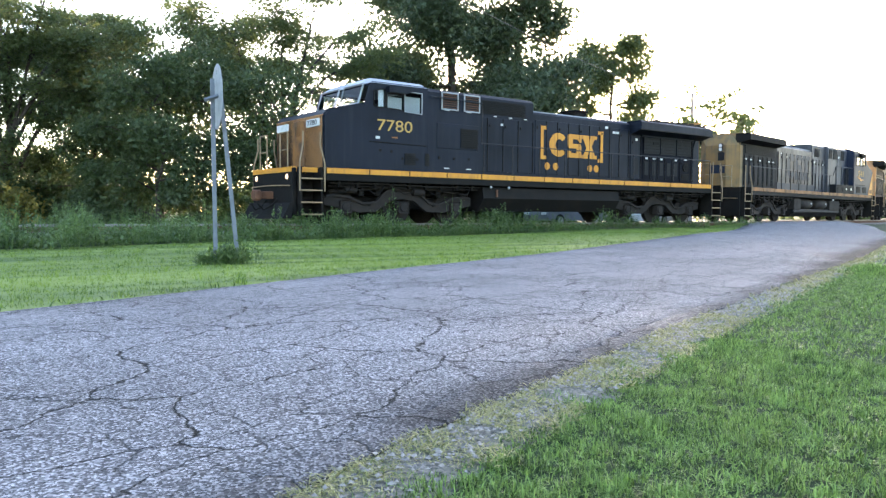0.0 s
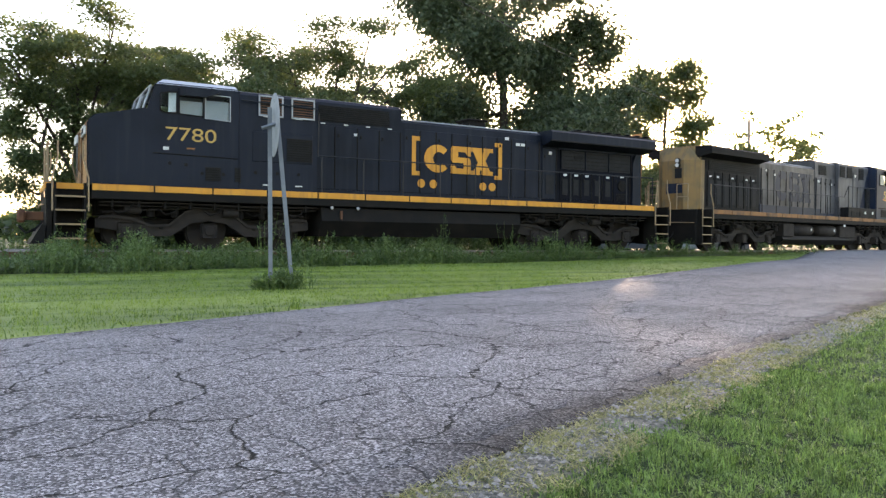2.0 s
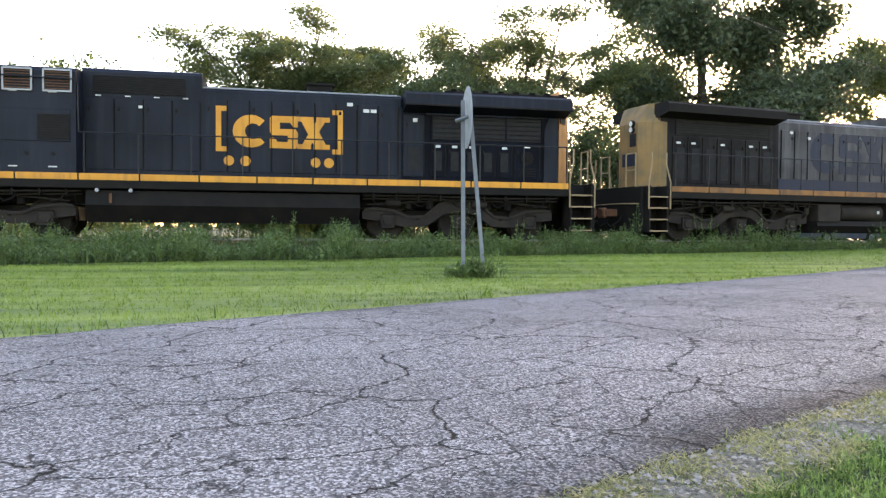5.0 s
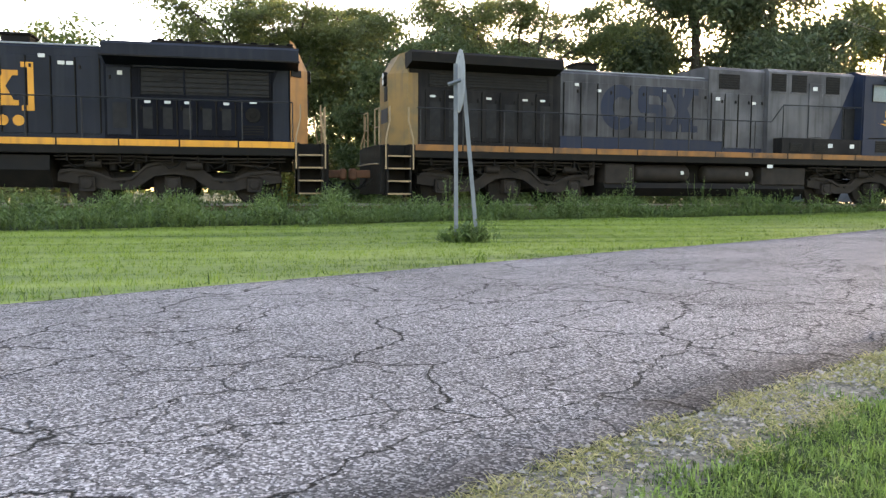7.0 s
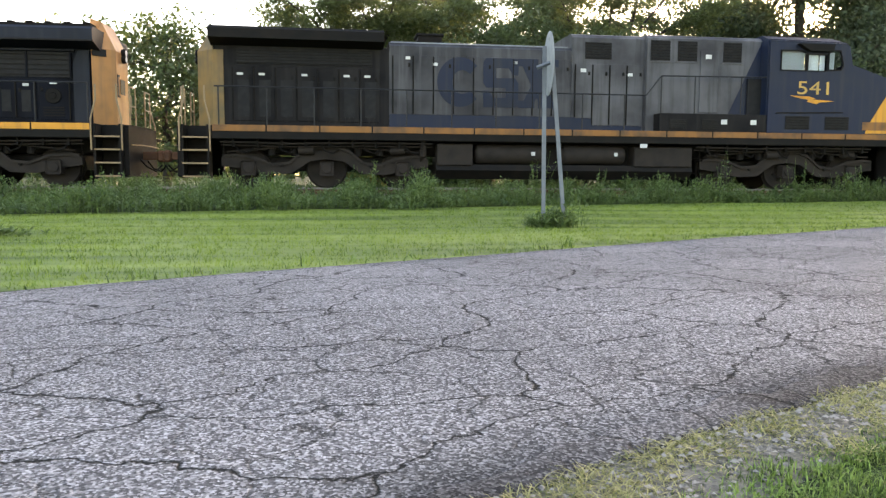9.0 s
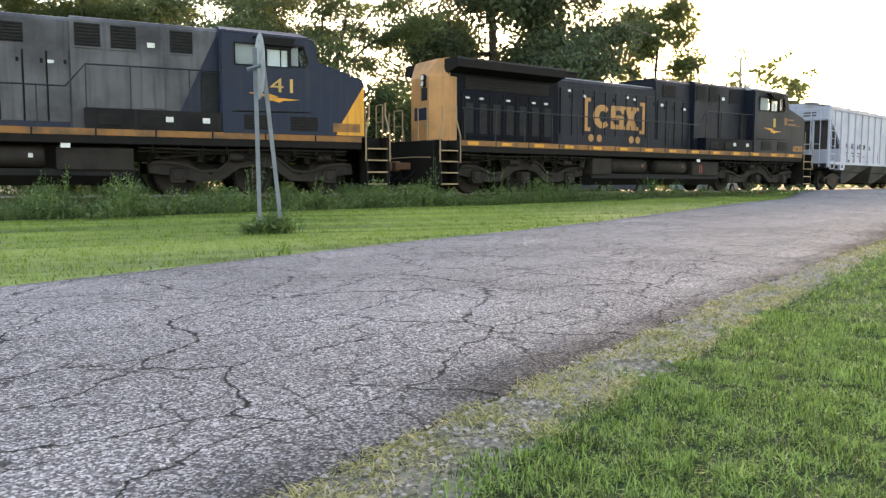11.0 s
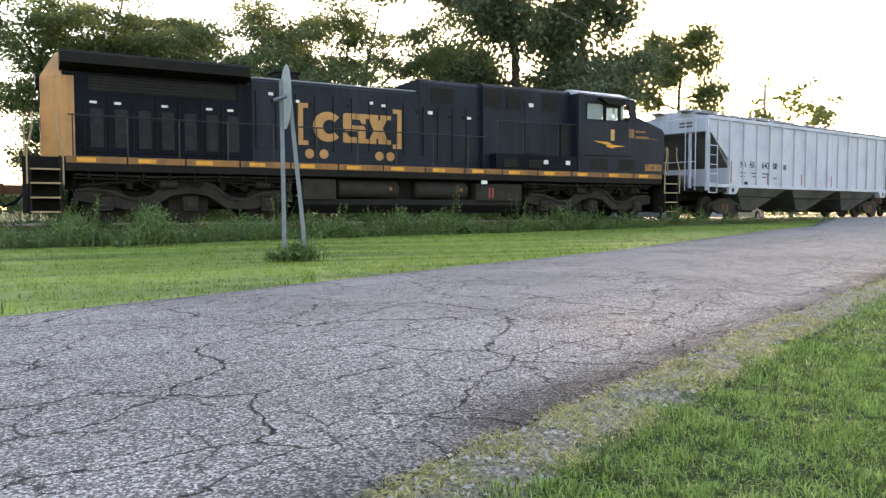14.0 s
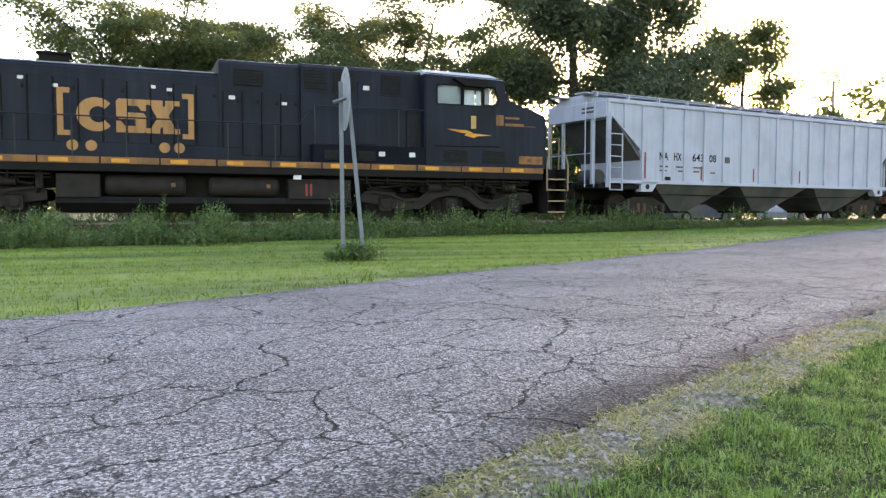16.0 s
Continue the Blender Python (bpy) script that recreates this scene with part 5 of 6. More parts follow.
    for words, x, w in (("NA", 3.12, 0.40), ("HX", 3.80, 0.36), ("643", 4.70, 0.56), ("08", 5.55, 0.35)):
        lettering("car_number", words, x - 0.0, y, 2.06, 0.26, BLACK, body, w, "black reporting mark", 0.01)
    for x, z, w in ((3.12, 1.82, 0.4), (3.12, 1.68, 0.34), (3.9, 1.82, 0.36), (4.0, 1.68, 0.3), (4.75, 1.82, 0.5), (4.75, 1.68, 0.3), (5.6, 1.66, 0.25)):
        part("data_bar", M().box(x, x + w, y - 0.005, y, z, z + 0.05), HOPDARK, body, "small unreadable data line as a bar")
    part("data_panel", M().box(6.35, 6.62, y - 0.005, y, 2.05, 2.27), HOPDARK, body)
    part("data_panel", M().box(3.35, 3.65, y - 0.005, y, 1.38, 1.5), BLACK, body)
    for x in (2.42, 5.12, 7.9, 10.6):
        part("reflector", M().box(x, x + 0.07, y - 0.006, y, 1.42, 1.9 if x > 3 else 2.3), RED, body, "faded red reflector strip")
    for z in (3.55, 3.68):
        part("data_bar", M().box(0.715, 0.722, -0.9, -0.3, z, z + 0.07), HOPDARK, car)
    for c in (2.75, 15.65):
        freight_truck(c, car)
    KEYED.append((car, origin, 2.75, 15.65))


def tank_car(origin):
    car = tagged(new("tank_car"), "dirty brown cylindrical tank car", "tank car")
    rings = []
    for x, r in ((0.9, 0.35), (0.97, 0.85), (1.15, 1.18), (1.45, 1.36), (1.8, 1.42), (14.6, 1.42), (14.95, 1.36), (15.25, 1.18), (15.43, 0.85), (15.5, 0.35)):
        rings.append([(x, r * math.cos(2 * math.pi * k / 36), 2.42 + r * math.sin(2 * math.pi * k / 36)) for k in range(36)])
    tank = part("tank", M().loft(rings), TANK, car, smooth=True)
    for x in (4.8, 8.2, 11.6):
        part("seam_band", M().drum((x, 0, 2.42), 1.43, 0.06, "x", 36), TANK, tank)
    part("dome", M().drum((8.2, 0, 3.95), 0.5, 0.36, "z", 20, 0.06), TANK, car)
    part("platform", M().box(7.2, 9.2, -1.0, 1.0, 3.8, 3.86, 0.01), BLACK, car)
    part("platform_rail", M().tube([(7.2, -1.0, 4.5), (9.2, -1.0, 4.5)], 0.02, 6).tube([(7.2, -1.0, 3.8), (7.2, -1.0, 4.5)], 0.02, 6).tube([(9.2, -1.0, 3.8), (9.2, -1.0, 4.5)], 0.02, 6), BLACK, car)
    part("ladder", M().tube([(7.9, -1.45, 1.0), (7.9, -1.48, 2.6), (7.9, -1.05, 3.9)], 0.022, 6).tube([(8.35, -1.45, 1.0), (8.35, -1.48, 2.6), (8.35, -1.05, 3.9)], 0.022, 6), BLACK, car)
    part("end_hand_rail", M().tube([(0.9, -1.4, 1.2), (0.9, -1.5, 2.2), (4.0, -1.52, 2.2)], 0.02, 6), RAILPAINT, car)
    part("underframe", M().box(0.3, 16.1, -0.35, 0.35, 0.72, 1.1, 0.02), BLACK, car)
    for x in (1.1, 15.3):
        part("end_sill", M().box(x - 0.35, x + 0.35, -1.4, 1.4, 0.95, 1.15, 0.02), BLACK, car)
        part("saddle", M().prism([(x - 0.3 + (0.9 if x < 8 else -0.9), 1.1), (x + 0.3 + (0.9 if x < 8 else -0.9), 1.1), (x + 0.3 + (0.9 if x < 8 else -0.9), 1.6), (x - 0.3 + (0.9 if x < 8 else -0.9), 1.6)], -1.0, 1.0), BLACK, car)
    coupler(0.4, -0.45, car, 1)
    for c in (2.3, 14.1):
        freight_truck(c, car)
    KEYED.append((car, origin, 2.3, 14.1))
    return car


hopper_car(44.45)
tank_car(63.0)
tank_car(79.4)
# ---- gravel edge, grass and weeds ----
rng = np.random.default_rng(7)


def scatter(n, x0, x1, y0, y1, keep):
    p = np.stack([rng.uniform(x0, x1, n), rng.uniform(y0, y1, n)], 1)
    k = np.array([keep(x, y) for x, y in p])
    return p[rng.random(n) < k]


def blades(name, pts, height, width, lean, material, bend=0.5, spread=0.4, sink=0.025, simple=False, flat=0.0):
    """Curved blades of grass at pts: two quads narrowing to a tip, each leaning its own way."""
    n = len(pts)
    z = np.array([ground_z(x, y) for x, y in pts]) - sink
    h = height * (1 + spread * rng.normal(size=n)).clip(0.35, 1.8)
    h *= np.array([0.75 + 0.9 * max(noise.noise((x * 4.5, y * 4.5, 6.0)), -0.5) for x, y in pts])
    a, b = rng.uniform(0, 2 * np.pi, n), rng.uniform(0, 2 * np.pi, n)
    w = width * rng.uniform(0.6, 1.3, n)
    tilt = flat + np.abs(rng.normal(0, lean, n))
    if flat:
        tilt = np.minimum(tilt, rng.uniform(1.15, 1.42, n))
    dx, dy = np.cos(a) * w, np.sin(a) * w
    lx, ly = np.cos(b) * np.sin(tilt), np.sin(b) * np.sin(tilt)
    base = np.stack([pts[:, 0], pts[:, 1], z], 1)
    side = np.stack([dx, dy, 0 * dx], 1) / 2
    mid = base + np.stack([lx * h * 0.5, ly * h * 0.5, np.cos(tilt) * h * 0.58], 1)
    tip = base + np.stack([lx * h * (1 + bend), ly * h * (1 + bend), np.cos(tilt) * h * (1 - 0.3 * bend * tilt)], 1)
    v = np.concatenate([base - side, base + side, mid - side * 0.8, mid + side * 0.8, tip])
    i = np.arange(n)
    if simple:
        return tagged(raw_mesh(name, np.concatenate([base - side, base + side, tip]), np.stack([i, i + n, i + 2 * n], 1), material), kind="stuff")
    f = np.concatenate([np.stack([i, i + n, i + 3 * n], 1), np.stack([i, i + 3 * n, i + 2 * n], 1), np.stack([i + 2 * n, i + 3 * n, i + 4 * n], 1)])
    return tagged(raw_mesh(name, v, f, material), kind="stuff")


def lawn_keep(x, y):
    """Density of the near lawn: full past the gravel, thinning into the road's edge."""
    d = (edge_y(NEAR_EDGE, x) - y) * 0.9
    tuft = noise.noise((x * 17, y * 17, 4.0)) + 0.5 * noise.noise((x * 40, y * 40, 9.0))
    edge = 0.13 * noise.noise((x * 2.2, y * 2.2, 5.0)) + 0.13 * noise.noise((x * 8, y * 8, 3.0))
    return step(0.12, 0.28, d + edge) * (0.12 + 0.88 * step(-0.3, 0.15, tuft))


def dry_keep(x, y):
    d = (edge_y(NEAR_EDGE, x) - y) * 0.9
    n = noise.noise((x * 3.0, y * 3.0, 1.0)) + 0.6 * noise.noise((x * 9.0, y * 9.0, 2.0))
    return step(-0.05, 0.05, d) * step(0.44, 0.28, d) * step(-0.4, 0.15, n + 0.45 * step(0.13, 0.0, abs(d - 0.04)))


near_pts = np.concatenate([
    scatter(480000, 0.2, 4.2, 0.3, 3.9, lambda x, y: lawn_keep(x, y) if y > 0.1 * x - 0.4 else 0),
    scatter(300000, 4.2, 12, 0.8, 7.3, lawn_keep),
    scatter(90000, 12, 34, 2.0, 18.5, lawn_keep)])
back_pts = scatter(190000, -14, 12, -9, 1.2, lambda x, y: lawn_keep(x, y) * (0 if x > 0.2 and y > max(0.3, 0.1 * x - 0.4) else 1))
tagged(blades("lawn_grass", back_pts, 0.036, 0.02, 0.9, LAWN, simple=True), "short green lawn grass beside the road", "grass")
far_w = np.hypot(near_pts[:, 0], near_pts[:, 1])
tagged(blades("lawn_grass", near_pts[far_w < 5], 0.030, 0.0040, 1.5, LAWN, spread=0.6), "short green lawn grass beside the road", "grass")
tagged(blades("lawn_grass", near_pts[(far_w >= 5) & (far_w < 12)], 0.034, 0.0085, 1.0, LAWN, simple=True), "short green lawn grass beside the road", "grass")
tagged(blades("lawn_grass", near_pts[far_w >= 12], 0.055, 0.022, 0.6, LAWN, simple=True), "short green lawn grass beside the road", "grass")
dry_pts = np.concatenate([scatter(240000, 0.2, 5.0, 0.8, 4.4, dry_keep), scatter(60000, -5.0, 0.2, -1.6, 2.0, dry_keep)])
far_dry = scatter(240000, 5.0, 24.0, 3.0, 13.8, dry_keep)
tagged(blades("edge_grass", far_dry, 0.045, 0.012, 0.5, DRYGRASS, sink=0.003, simple=True, flat=0.5), "sparse dry grass creeping over the gravel edge", "grass")
tagged(blades("edge_grass", dry_pts, 0.032, 0.0045, 0.5, DRYGRASS, sink=0.003, flat=0.8), "sparse dry grass creeping over the gravel edge", "grass")


WEED_FRONT = [(-40.0, 7.0), (-15.0, 12.0), (-6.5, 14.1), (1.5, 15.7), (13.0, 19.2), (24.0, 22.0), (31.0, 24.9)]


def verge_keep(x, y):
    d = (y - edge_y(FAR_EDGE, x)) * 0.86
    return step(-0.02, 0.16, d + 0.07 * noise.noise((x * 2.5, y * 2.5, 5.0))) * step(0.3, 0.0, y - edge_y(WEED_FRONT, x))


verge = np.concatenate([
    scatter(700000, -14, 10, 0.0, 19.5, verge_keep),
    scatter(160000, 10, 32, 12.5, 23.0, verge_keep)])
tagged(blades("verge_grass", verge, 0.05, 0.013, 0.9, LAWN2, simple=True), "mown yellowish green grass strip by the railway", "grass")
tv, tf = [], []
tx = np.arange(-14.0, 32.0, 0.5)
for x in tx:
    y0, y1 = edge_y(FAR_EDGE, x) + 0.06, edge_y(WEED_FRONT, x) + 0.5
    tv += [(x, y0 + (y1 - y0) * k / 12, ground_z(x, y0 + (y1 - y0) * k / 12) - 0.012) for k in range(13)]
for i in range(len(tx) - 1):
    tf += [(i * 13 + k, i * 13 + 13 + k, i * 13 + 14 + k, i * 13 + 1 + k) for k in range(12)]
tagged(raw_mesh("verge_turf", np.array(tv), np.array(tf), LAWN2), "green thatch of the mown verge", "turf", kind="structure")
lip = scatter(60000, -9, 22, 1.0, 19.2, lambda x, y: step(-0.04, 0.02, (y - edge_y(FAR_EDGE, x)) * 0.86) * step(0.3, 0.12, (y - edge_y(FAR_EDGE, x)) * 0.86))
tagged(blades("verge_edge_grass", lip, 0.085, 0.013, 0.7, LAWN, sink=0.01), "longer grass hanging over the road edge", "grass")

gr = [[], []]
xs = np.concatenate([np.arange(-40.0, -3.0, 0.6), np.arange(-3.0, 30.0, 0.12)])
for i, x in enumerate(xs):
    e = edge_y(NEAR_EDGE, x)
    for j, d in enumerate((-0.04, 0.06, 0.16, 0.27, 0.38)):
        y = e - d / 0.88
        gr[0].append((x + 0.4 * d, y, ground_z(x, y) + (-0.02, -0.004, -0.008, -0.022, -0.05)[j] + 0.008 * noise.noise((x * 6, y * 6, 3))))
for i in range(len(xs) - 1):
    for j in range(4):
        gr[1].append((i * 5 + j, i * 5 + j + 1, i * 5 + j + 6, i * 5 + j + 5))
shoulder = raw_mesh("gravel_shoulder", np.array(gr[0]), np.array(gr[1]), GRAVEL)
tagged(shoulder, "narrow grey gravel strip along the asphalt edge", "gravel", kind="structure")
st_pts = scatter(40000, 0.2, 7.0, 0.8, 5.6, lambda x, y: step(-0.03, 0.04, (edge_y(NEAR_EDGE, x) - y) * 0.9) * step(0.38, 0.25, (edge_y(NEAR_EDGE, x) - y) * 0.9))
k = len(st_pts)
r = 0.004 + 0.013 * rng.uniform(0, 1, k) ** 2.2
turn_a = rng.uniform(0, 2 * np.pi, k)
o = np.array([(1, 0, 0), (-0.4, 0.9, 0), (-0.6, -0.8, 0), (0.05, 0, 0.55)])
c = np.stack([st_pts[:, 0], st_pts[:, 1], np.array([ground_z(x, y) for x, y in st_pts]) + 0.003], 1)
q = o[None] * r[:, None, None] * rng.uniform(0.6, 1.4, (k, 4, 3))
ca, sa = np.cos(turn_a)[:, None], np.sin(turn_a)[:, None]
q = np.stack([q[..., 0] * ca - q[..., 1] * sa, q[..., 0] * sa + q[..., 1] * ca, q[..., 2]], 2)
v = (c[:, None, :] + q).reshape(-1, 3)
i = np.arange(k)[:, None] * 4
f = np.concatenate([i + [0, 1, 3], i + [1, 2, 3], i + [2, 0, 3]])
tagged(raw_mesh("loose_stones", v, f, STONES), "small loose grey stones along the road edge", "stones", kind="stuff")


CLUMPS = [(float(x + rng.uniform(-0.6, 0.6)), float(rng.uniform(0.3, 0.75)), float(rng.uniform(0.45, 1.15))) for x in np.arange(-17, 34, 1.7)]


def weeds(name, pts, hmin, hmax, label):
    """Upright weeds: a thin stem with narrow leaves all the way up, in one mesh."""
    V, F, base = [], [], 0
    for x, y in pts:
        z = ground_z(x, y) - 0.02
        near = max(math.exp(-((x - cx) / cw) ** 2) * ch for cx, cw, ch in CLUMPS)
        big = 0.04 + 0.45 * noise.noise((x * 0.45, y * 0.5, 8.0)) + 0.5 * noise.noise((x * 1.1, y * 0.9, 2.0)) + 0.75 * near
        h = (hmin + (hmax - hmin) * min(max(big, 0), 1.2)) * rng.uniform(0.5, 1.3)
        lx, ly = rng.normal(0, 0.13, 2)
        nl = int(5 + h * 9)
        t = rng.uniform(0.08, 1.0, nl)
        a = rng.uniform(0, 2 * np.pi, nl)
        ln = rng.uniform(0.06, 0.17, nl) * (1.15 - 0.6 * t)
        up = rng.uniform(0.1, 0.9, nl)
        w = rng.uniform(0.012, 0.028, nl)
        root = np.stack([x + lx * h * t * t, y + ly * h * t * t, z + h * t], 1)
        d = np.stack([np.cos(a), np.sin(a), up], 1)
        s = np.stack([-np.sin(a), np.cos(a), 0 * a], 1) * w[:, None]
        tip = root + d * ln[:, None]
        mid = root + d * ln[:, None] * 0.5
        V.append(np.concatenate([root, mid - s, mid + s, tip]))
        i = np.arange(nl)
        F.append(np.stack([i, i + nl, i + 3 * nl, i + 2 * nl], 1) + base)
        base += 4 * nl
        V.append(np.array([(x - 0.006, y, z), (x + 0.006, y, z), (x + lx * h + 0.003, y + ly * h, z + h), (x + lx * h - 0.003, y + ly * h, z + h)]))
        F.append(np.array([(0, 1, 2, 3)]) + base)
        base += 4
    return tagged(raw_mesh(name, np.concatenate(V), np.concatenate(F), WEED), label, "weeds", kind="stuff")




def weed_keep(x, y):
    d = y - edge_y(WEED_FRONT, x) + 0.3 * noise.noise((x * 0.6, 1.0, 4.0))
    return step(1.5, 1.8, track_y(x) - y) * step(0.0, 0.25, d) * (0.55 + 0.45 * step(2.0, 0.6, d)) * step(29.5, 27.5, x)


weeds("trackside_weeds", scatter(60000, -17, 29, 11.5, 24.0, weed_keep), 0.14, 0.70, "tall unmown green weeds along the track")
weeds("trackside_weeds", scatter(5000, 8, 34, 22.0, 28.0, lambda x, y: step(1.4, 1.7, track_y(x) - y) * step(3.4, 2.6, track_y(x) - y) * step(30.5, 28, x)), 0.15, 0.5, "low green weeds along the track near the crossing")
weeds("trackside_weeds", scatter(24000, -25, 45, 23.3, 36.0, lambda x, y: step(1.6, 2.0, y - track_y(x)) * step(4.2, 3.2, y - track_y(x)) * (1 - step(16, 18, x) * step(45, 43, x))), 0.4, 0.95, "tall weeds beyond the track")
weeds("post_weeds", np.array([(3.0 + 0.2 * rng.normal(), 11.9 + 0.14 * rng.normal()) for _ in range(170)]), 0.12, 0.40, "uncut tuft of weeds round the sign posts")
weeds("pole_weeds", np.array([(-4.9 + 0.25 * rng.normal(), 10.3 + 0.2 * rng.normal()) for _ in range(90)]), 0.08, 0.24, "short weeds round the pole foot")
for tx, th in ((3.9, 1.0), (5.6, 0.75), (9.3, 1.1), (11.9, 0.95), (0.2, 0.8), (13.9, 0.8)):
    weeds("tall_weed", np.array([(tx + 0.1 * rng.normal(), edge_y(WEED_FRONT, tx) + 0.8 + 0.1 * rng.normal()) for _ in range(9)]), th, th + 0.05, "single tall seeding weed by the track")

# ---- track ----
bed_v, bed_f = [], []
bx = np.arange(-60, 75, 0.6)
for i, x in enumerate(bx):
    nrm = Vector((-2 * TRACK_K * max(x, 0), 1)).normalized()
    for j, (o, z) in enumerate(((-2.7, 0.05), (-1.9, 0.22), (-1.3, 0.27), (0, 0.28), (1.3, 0.27), (1.9, 0.22), (2.7, 0.05))):
        bed_v.append((x + nrm.x * o, track_y(x) + nrm.y * o, z + 0.03 * noise.noise((x * 2, o * 2, 1))))
for i in range(len(bx) - 1):
    for j in range(6):
        bed_f.append((i * 7 + j, (i + 1) * 7 + j, (i + 1) * 7 + j + 1, i * 7 + j + 1))
tagged(raw_mesh("ballast_bed", np.array(bed_v), np.array(bed_f), BALLAST), "dusty grey-brown stone ballast under the rails", "ballast", kind="structure")
track = tagged(new("railway_track"), "single railway track with steel rails on wooden ties", "track", kind="structure")
for o in (-0.72, 0.72):
    head, web = M(), M()
    pts = [(x - 2 * TRACK_K * max(x, 0) * o, track_y(x) + o) for x in np.arange(-60, 75, 1.5)]
    head.loft([[(x, y - 0.036, RAIL - 0.045), (x, y + 0.036, RAIL - 0.045), (x, y + 0.036, RAIL - 0.008), (x, y + 0.028, RAIL), (x, y - 0.028, RAIL), (x, y - 0.036, RAIL - 0.008)] for x, y in pts])
    web.loft([[(x, y - 0.07, RAIL - 0.18), (x, y + 0.07, RAIL - 0.18), (x, y + 0.012, RAIL - 0.15), (x, y + 0.012, RAIL - 0.045), (x, y - 0.012, RAIL - 0.045), (x, y - 0.012, RAIL - 0.15)] for x, y in pts])
    part("rail_head", head, STEEL, track, "shiny worn rail head")
    part("rail_web", web, RUST, track, "rusty rail web and foot")
tie = M().box(-0.115, 0.115, -1.3, 1.3, RAIL - 0.34, RAIL - 0.185, 0.01).mesh("tie")
TIEWOOD = mat("weathered_tie_wood", (0.10, 0.085, 0.07), 0.9, second=(0.05, 0.042, 0.036), scale=6, bump=0.5, per_piece=0.25)
for x in np.arange(-20, 42, 0.55):
    t = part("tie", tie, TIEWOOD, track)
    t.location, t.rotation_euler = (x, track_y(x), 0), (0, 0, math.atan(2 * TRACK_K * max(x, 0)))


# ---- trees ----
def tree(x, y, height, radius, seed, leaf, leaves, size, trunk_r=0.22, lean=0.0, low=0.3, airy=False, label="", sub=5, gap=None):
    """A tapered trunk, limbs, branches and twigs; leaves in flat sprays (airy) or dense tufts along the twigs."""
    r = np.random.default_rng(seed)
    base = tagged(new("tree"), label or "leafy green tree beyond the railway", "tree")
    base.location = (x, y, ground_z(x, y) - 0.05)
    wood, tips = M(), []
    top = height * (0.5 if airy else 0.8)
    trunk = [Vector((lean * top * (k / 6) ** 1.2 + 0.06 * r.normal() * k, 0.06 * r.normal() * k, top * k / 6)) for k in range(7)]
    wood.tube(trunk, trunk_r, 8, trunk_r * 0.3)
    nlimb = 10 if airy else 16
    for i in range(nlimb):
        t = low + (1 - low) * (i + 0.5 * r.random()) / nlimb
        k = min(int(t * 6), 5)
        p = trunk[k].lerp(trunk[k + 1], t * 6 - k)
        az = i * 2.4 + r.uniform(-0.4, 0.4)
        zf = (p.z / height)
        reach = radius * r.uniform(0.7, 1.05) * (1.05 - 0.25 * abs(zf - 0.45) if airy else 0.85 * math.sqrt(max(0.15, 1 - ((zf - 0.42) / 0.62) ** 2)))
        rise = (height - p.z) * r.uniform(0.35, 0.9) if airy else reach * r.uniform(-0.15, 0.5)
        end = p + Vector((math.cos(az) * reach, math.sin(az) * reach, rise))
        limb = []
        for q in range(6):
            c = p.lerp(end, q / 5)
            c.z += (0.2 if airy else 0.1) * reach * math.sin(math.pi * q / 5) * (1 if airy else -0.3)
            limb.append(c + Vector(r.normal(0, 0.05 * q / 5 * radius * 0.5, 3)))
        r0 = trunk_r * (0.5 - 0.25 * t)
        wood.tube(limb, r0, 6, r0 * 0.25)
        for j in range(sub):
            u = 0.3 + 0.7 * (j + r.random()) / sub
            kk = min(int(u * 5), 4)
            q = limb[kk].lerp(limb[kk + 1], u * 5 - kk)
            ba = az + r.normal() * 0.9
            d = Vector((math.cos(ba), math.sin(ba), r.uniform(-0.05, 0.6) if airy else r.uniform(-0.35, 0.8))).normalized() * radius * r.uniform(0.22, 0.45)
            e = q + d
            m = q.lerp(e, 0.5) + Vector((0, 0, 0.06 * radius * r.random()))
            wood.tube([q, m, e], r0 * 0.32, 5, r0 * 0.1)
            if not airy:
                tips += [(q, d.normalized()), (m, d.normalized())]
            for w in range(5):
                f = 0.3 + 0.7 * (w + r.random()) / 5
                g = q.lerp(m, f * 2) if f < 0.5 else m.lerp(e, f * 2 - 1)
                ta = ba + r.normal() * 0.8
                td = Vector((math.cos(ta), math.sin(ta), r.uniform(-0.25, 0.35) if airy else r.uniform(-0.5, 0.7))).normalized()
                h = g + td * radius * r.uniform(0.09, 0.2)
                wood.tube([g, h], r0 * 0.12, 4, r0 * 0.05)
                tips += [(g.lerp(h, 0.55), td), (h, td)]
    c = np.array([t[0] for t in tips])
    td = np.array([t[1] for t in tips])
    pick = r.integers(0, len(tips), leaves)
    if airy:
        side = np.stack([-td[:, 1], td[:, 0], 0 * td[:, 0]], 1)
        along, wide = r.normal(0, 0.46, leaves), r.normal(0, 0.40, leaves)
        pos = c[pick] + td[pick] * along[:, None] + side[pick] * wide[:, None]
        pos[:, 2] += r.normal(0, 0.10, leaves) - 0.3 * (along ** 2 + wide ** 2)
    else:
        tuft = 0.16 + 0.075 * radius + (0.16 if radius > 2.5 else 0.0)
        pos = c[pick] + r.normal(size=(leaves, 3)) * np.array([1, 1, 0.7]) * tuft
    k = height * (0.94 if airy else 1.0) / np.percentile(pos[:, 2], 93 if airy else 99.7)
    pos[:, 2] *= k
    wood.v = [(p[0], p[1], p[2] * k) for p in wood.v]
    part("trunk", wood, BARK, base, "dark rough bark")
    if gap is not None:
        q = pos + np.array(base.location)
        gd = np.array(gap)
